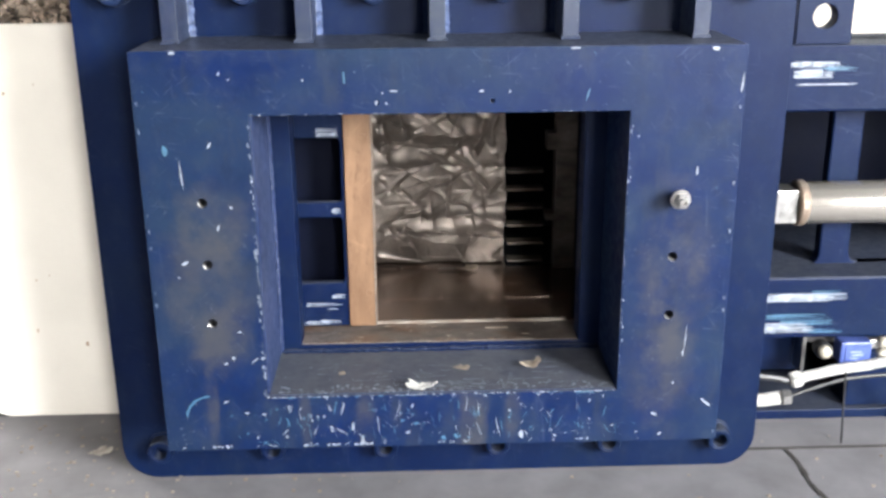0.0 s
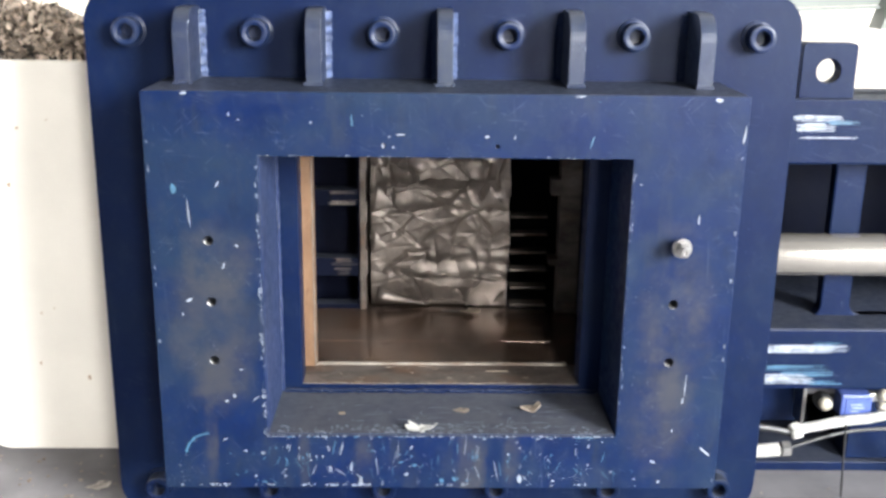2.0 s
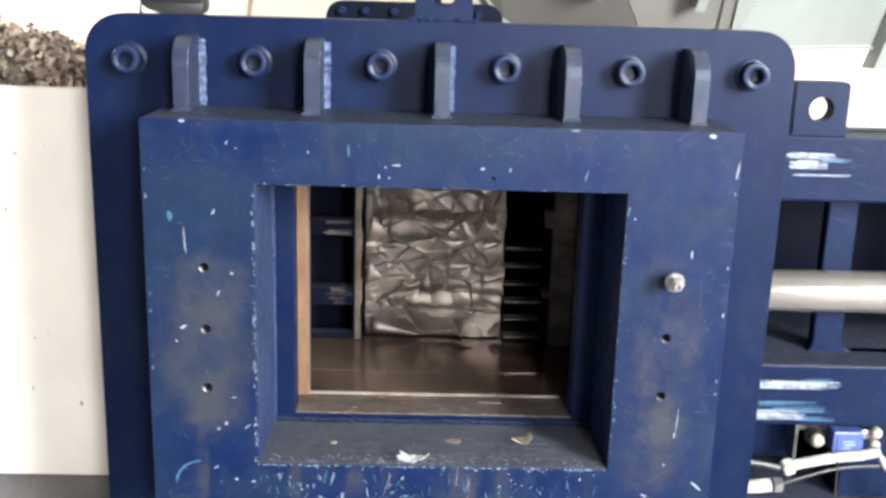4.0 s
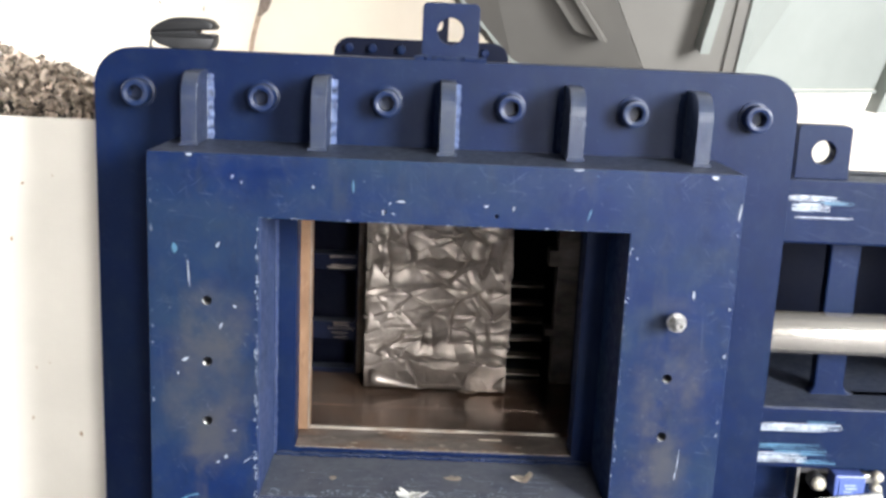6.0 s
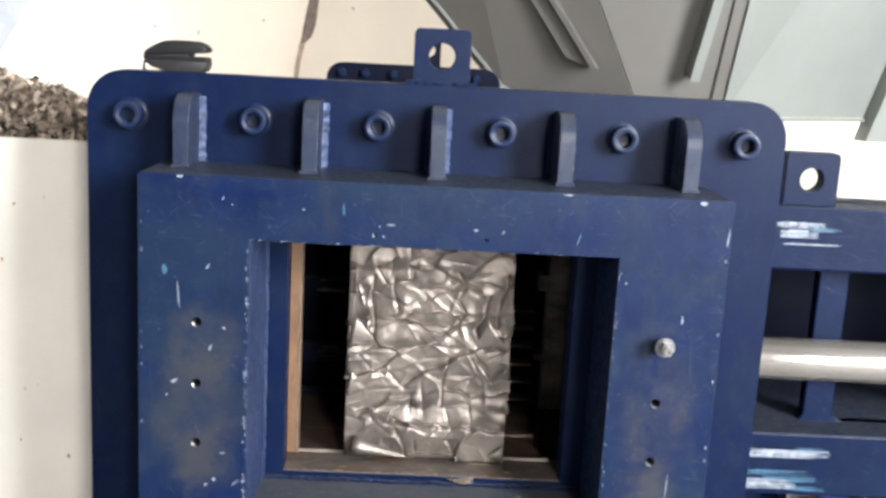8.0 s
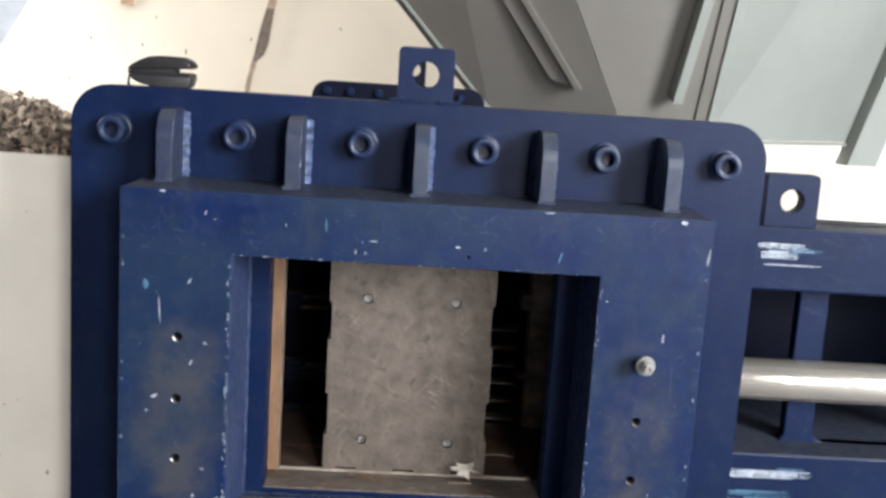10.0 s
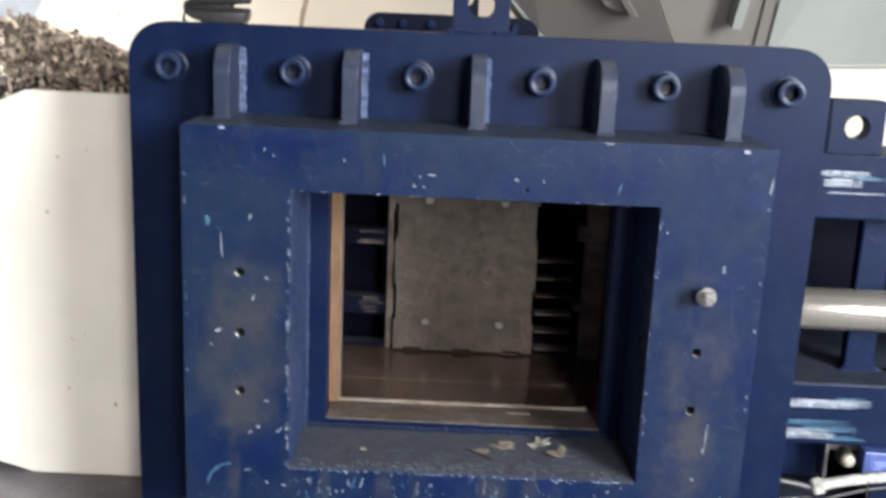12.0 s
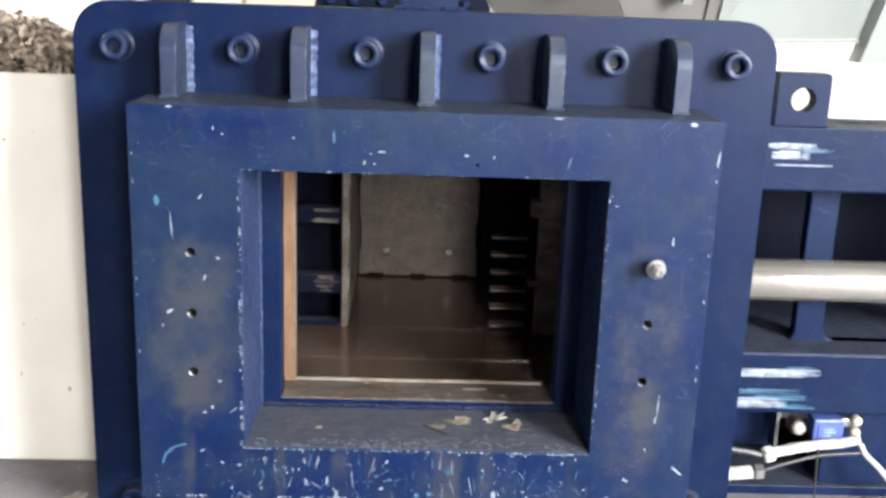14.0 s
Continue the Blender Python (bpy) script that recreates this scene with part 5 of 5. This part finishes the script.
crumb = scrap_flake("scrap_chunk", 0.025, 31, "crumpled pale scrap chunk", PALE_SCRAP)
lip_flake = scrap_flake("scrap_flake", 0.022, 32, "pale torn flake on the opening's front edge", TAPE)
old_flake = scrap_flake("scrap_flake", 0.021, 33, "brownish curled metal flake on the opening's floor")
lay(scrap_flake("scrap_flake", 0.007, 34, "small pale metal flake on the opening's floor"), -0.15, -0.085, 0.2195, 20)
flat_flake = lay(scrap_flake("scrap_flake", 0.013, 35, "flat pale metal flake on the opening's floor"), 0.03, -0.075, 0.2195, 0)
late_flake = scrap_flake("scrap_flake", 0.02, 36, "torn tan flake on the opening's floor")
sliver = tagged(link("scrap_sliver", boxes((-0.024, 0.024, -0.0016, 0.0016, 0.0, 0.0025)), DARK_MATT), "thin dark metal sliver on the opening's floor", "scrap piece")
lay(scrap_flake("floor_scrap", 0.022, 37, "torn pale metal scrap on the concrete floor", PALE_SCRAP), -0.583, 0.083, 0.0, 30)
grit = bmesh.new()
rnd = random.Random(14)
for k in range(330):
    x, y = (rnd.uniform(-0.9, 1.0) if k % 2 else rnd.gauss(-0.62, 0.12)), rnd.uniform(-0.3, 0.2)
    s = rnd.uniform(0.0008, 0.0028)
    add_box(grit, x - s, x + s, y - s, y + s * 0.6, 0.0, s * 0.8)
tagged(link("floor_grit", grit, FLAKE), "fine pale metal grit on the concrete floor", "grit", kind="stuff")

# on and by the back wall
STRAP_X, STRAP_TOP = -0.60, 4.19
strap = thing("hanging_strap", "long torn brown and grey strap hanging before the plaster wall", "strap", (STRAP_X, 2.375, STRAP_TOP))


def strap_piece(name, rows, mat, label):
    """One length of strap from (middle x, height over the floor, half width) rows, hung from the strap's top."""
    out = [(x - w, z - STRAP_TOP) for x, z, w in rows] + [(x + w, z - STRAP_TOP) for x, z, w in reversed(rows)]
    return part(name, prism(out, -0.0015, 0.0015), mat, strap, label)


strap_piece("upper_length", [(0.0, 4.185, 0.014), (0.08, 2.6, 0.013), (0.11, 1.5, 0.015), (0.096, 1.25, 0.016), (0.084, 1.128, 0.014)], STRAP_GREY, "grey-brown strap")
strap_piece("pale_band", [(0.084, 1.128, 0.014), (0.078, 1.10, 0.016), (0.072, 1.078, 0.015)], STRAP_PALE, "pale worn band")
strap_piece("lower_length", [(0.072, 1.078, 0.015), (0.060, 1.02, 0.019), (0.048, 0.95, 0.022), (0.036, 0.905, 0.018), (0.02, 0.882, 0.009)], STRAP_GREY, "grey-brown torn strap")
strap_piece("tail", [(0.02, 0.882, 0.010), (0.008, 0.83, 0.009), (0.0, 0.79, 0.009), (-0.01, 0.70, 0.008)], BROWN, "thin tan tail")
tagged(link("wall_batten", boxes((-1.109, -1.061, 2.385, 2.4, 1.058, 1.6)), WOOD), "small raw wooden batten on the plaster wall", "batten")


ticks = bmesh.new()
rnd = random.Random(27)
for x, z, h in ((-1.22, 0.93, 0.022), (-1.3, 0.78, 0.03), (-1.03, 0.915, 0.018), (-0.87, 0.9, 0.03), (-0.63, 0.96, 0.015), (-0.3, 1.02, 0.02), (-0.98, 1.02, 0.016)):
    flake_face(ticks, x, 2.3985, z, 0.006, h, rnd.uniform(-0.4, 0.6), rnd)
tagged(link("wall_marks", ticks, STRAP_GREY), "small dark scuffs on the plaster wall", "wall mark", kind="structure")


def plastic_sheet():
    bm = bmesh.new()
    rnd = random.Random(21)
    cols = []
    for i in range(13):
        row = []
        for j in range(13):
            u, v = i / 12, j / 12
            z = 0.70 + 1.4 * v
            x = -2.2 + (2.2 - 1.269 + 0.61 * (z - 0.829)) * u
            row.append(bm.verts.new((x, 1.6 + 0.03 * math.sin(9 * u + 3 * v) + rnd.uniform(-0.012, 0.012), z)))
        cols.append(row)
    for a, b in zip(cols, cols[1:]):
        for j in range(12):
            bm.faces.new((a[j], a[j + 1], b[j + 1], b[j]))
    return bm


drape = link("plastic_sheet", plastic_sheet(), PLASTIC)
drape.modifiers.new("thick", "SOLIDIFY").thickness = 0.002
tagged(drape, "crumpled grey plastic sheet hanging behind the bin", "plastic sheet")


# ---- what moves ----
def motions():
    gx = [(0, 0.0), (0.5, -0.027), (1.0, -0.0535), (1.5, -0.080), (1.9, -0.100), (2.05, -0.102), (14.0, -0.102)]
    walk(gate, [(t, pose(-0.101 + d, 0.064, 0.2335)) for t, d in gx])
    walk(rod, [(t, pose(0.60 + d, 0.152, 0.4055)) for t, d in gx])
    by = [(0, 0.366), (4.9, 0.366), (5.2, 0.350), (6.0, 0.266), (6.5, 0.2115), (7.0, 0.160), (7.5, 0.1085), (8.0, 0.056), (8.5, 0.004), (9.0, -0.05)]
    rows = [(t, pose(0.002, y, 0.2335)) for t, y in by]
    rows += [(9.15, pose(0.002, -0.13, 0.2345)), (9.3, pose(0.002, -0.33, 0.2345)), (9.4, pose(0.002, -0.46, 0.20, 25)), (9.5, pose(0.002, -0.60, 0.11, 60)),
             (9.6, pose(0.002, -0.70, 0.02, 85)), (9.65, pose(0.002, -0.72, 0.004, 90)), (14.0, pose(0.002, -0.72, 0.004, 90))]
    walk(bale, rows)
    ry = [(0, 0.366 + BALE_D), (4.9, 0.366 + BALE_D), (5.2, 0.350 + BALE_D), (6.0, 0.266 + BALE_D), (7.0, 0.160 + BALE_D), (8.0, 0.056 + BALE_D), (9.0, -0.05 + BALE_D), (9.5, 0.078), (9.7, 0.071),
          (10.15, 0.071), (10.5, 0.111), (11.0, 0.187), (11.5, 0.270), (12.0, 0.333), (12.5, 0.420), (13.0, 0.515), (13.5, 0.598), (14.0, 0.700)]
    walk(ram, [(t, pose(0, y + 0.008, 0.2335)) for t, y in ry])
    sway = [(0, -0.62), (1.5, -0.66), (3, -0.60), (4.5, -0.67), (5.4, -0.63), (6.0, -0.673), (6.3, -0.702), (6.6, -0.71), (6.8, -0.688), (7.0, -0.655), (7.2, -0.605), (7.4, -0.55), (7.6, -0.505), (7.8, -0.482), (8.1, -0.50), (8.5, -0.59),
            (8.9, -0.64), (9.4, -0.565), (9.6, -0.535), (9.8, -0.555), (10.0, -0.62), (10.2, -0.658), (10.4, -0.676), (10.6, -0.675), (10.8, -0.625), (10.95, -0.575), (11.1, -0.567), (11.3, -0.635), (11.5, -0.692), (11.6, -0.68),
            (11.75, -0.64), (12.0, -0.60), (12.6, -0.66), (13.3, -0.61), (14.0, -0.64)]
    walk(strap, [(t, pose(STRAP_X, 2.375, STRAP_TOP, 0, -math.degrees(math.asin((1.02 * x - STRAP_X) / 3.4)), 0)) for t, x in sway])
    top = 0.2335 + 0.358
    walk(crumb, [(0, pose(0.09, 0.46, top)), (4.9, pose(0.09, 0.46, top)), (5.2, pose(0.09, 0.444, top)), (6.0, pose(0.09, 0.36, top)), (7.0, pose(0.09, 0.254, top)), (8.0, pose(0.09, 0.15, top)), (9.0, pose(0.09, 0.044, top)),
                 (9.15, pose(0.092, 0.03, 0.52, 30)), (9.35, pose(0.096, 0.04, 0.31, 60)), (9.5, pose(0.1, 0.054, 0.256, 78)), (10.15, pose(0.1, 0.054, 0.256, 78)), (10.3, pose(0.11, 0.03, 0.25, 60, 0, 20)),
                 (10.5, pose(0.12, -0.04, 0.2195, 0, 0, 60)), (14.0, pose(0.12, -0.04, 0.2195, 0, 0, 60))])
    walk(lip_flake, [(0, pose(-0.03, -0.14, 0.2195)), (8.9, pose(-0.03, -0.14, 0.2195)), (9.2, pose(-0.03, -0.30, 0.17)), (9.4, pose(-0.03, -0.38, 0.0)), (14.0, pose(-0.03, -0.38, 0.0))])
    walk(old_flake, [(0, pose(0.135, -0.07, 0.2195, 0, 0, 20)), (8.6, pose(0.135, -0.07, 0.2195, 0, 0, 20)), (9.3, pose(0.145, -0.075, 0.2195, 0, 0, 40)), (14.0, pose(0.145, -0.075, 0.2195, 0, 0, 40))])
    walk(sliver, [(0, pose(0.03, 0.335, 0.2335, 0, 0, 5)), (5.0, pose(0.03, 0.335, 0.2335, 0, 0, 5)), (8.9, pose(0.025, -0.075, 0.2205, 0, 0, -30)), (9.1, pose(0.025, -0.085, 0.2195, 0, 0, -42)), (14.0, pose(0.025, -0.085, 0.2195, 0, 0, -42))])
    walk(late_flake, [(0, pose(0.06, 0.33, 0.2335)), (5.0, pose(0.06, 0.33, 0.2335)), (8.9, pose(0.06, -0.06, 0.2205)), (9.1, pose(0.06, -0.055, 0.2195)), (14.0, pose(0.06, -0.055, 0.2195))])


motions()
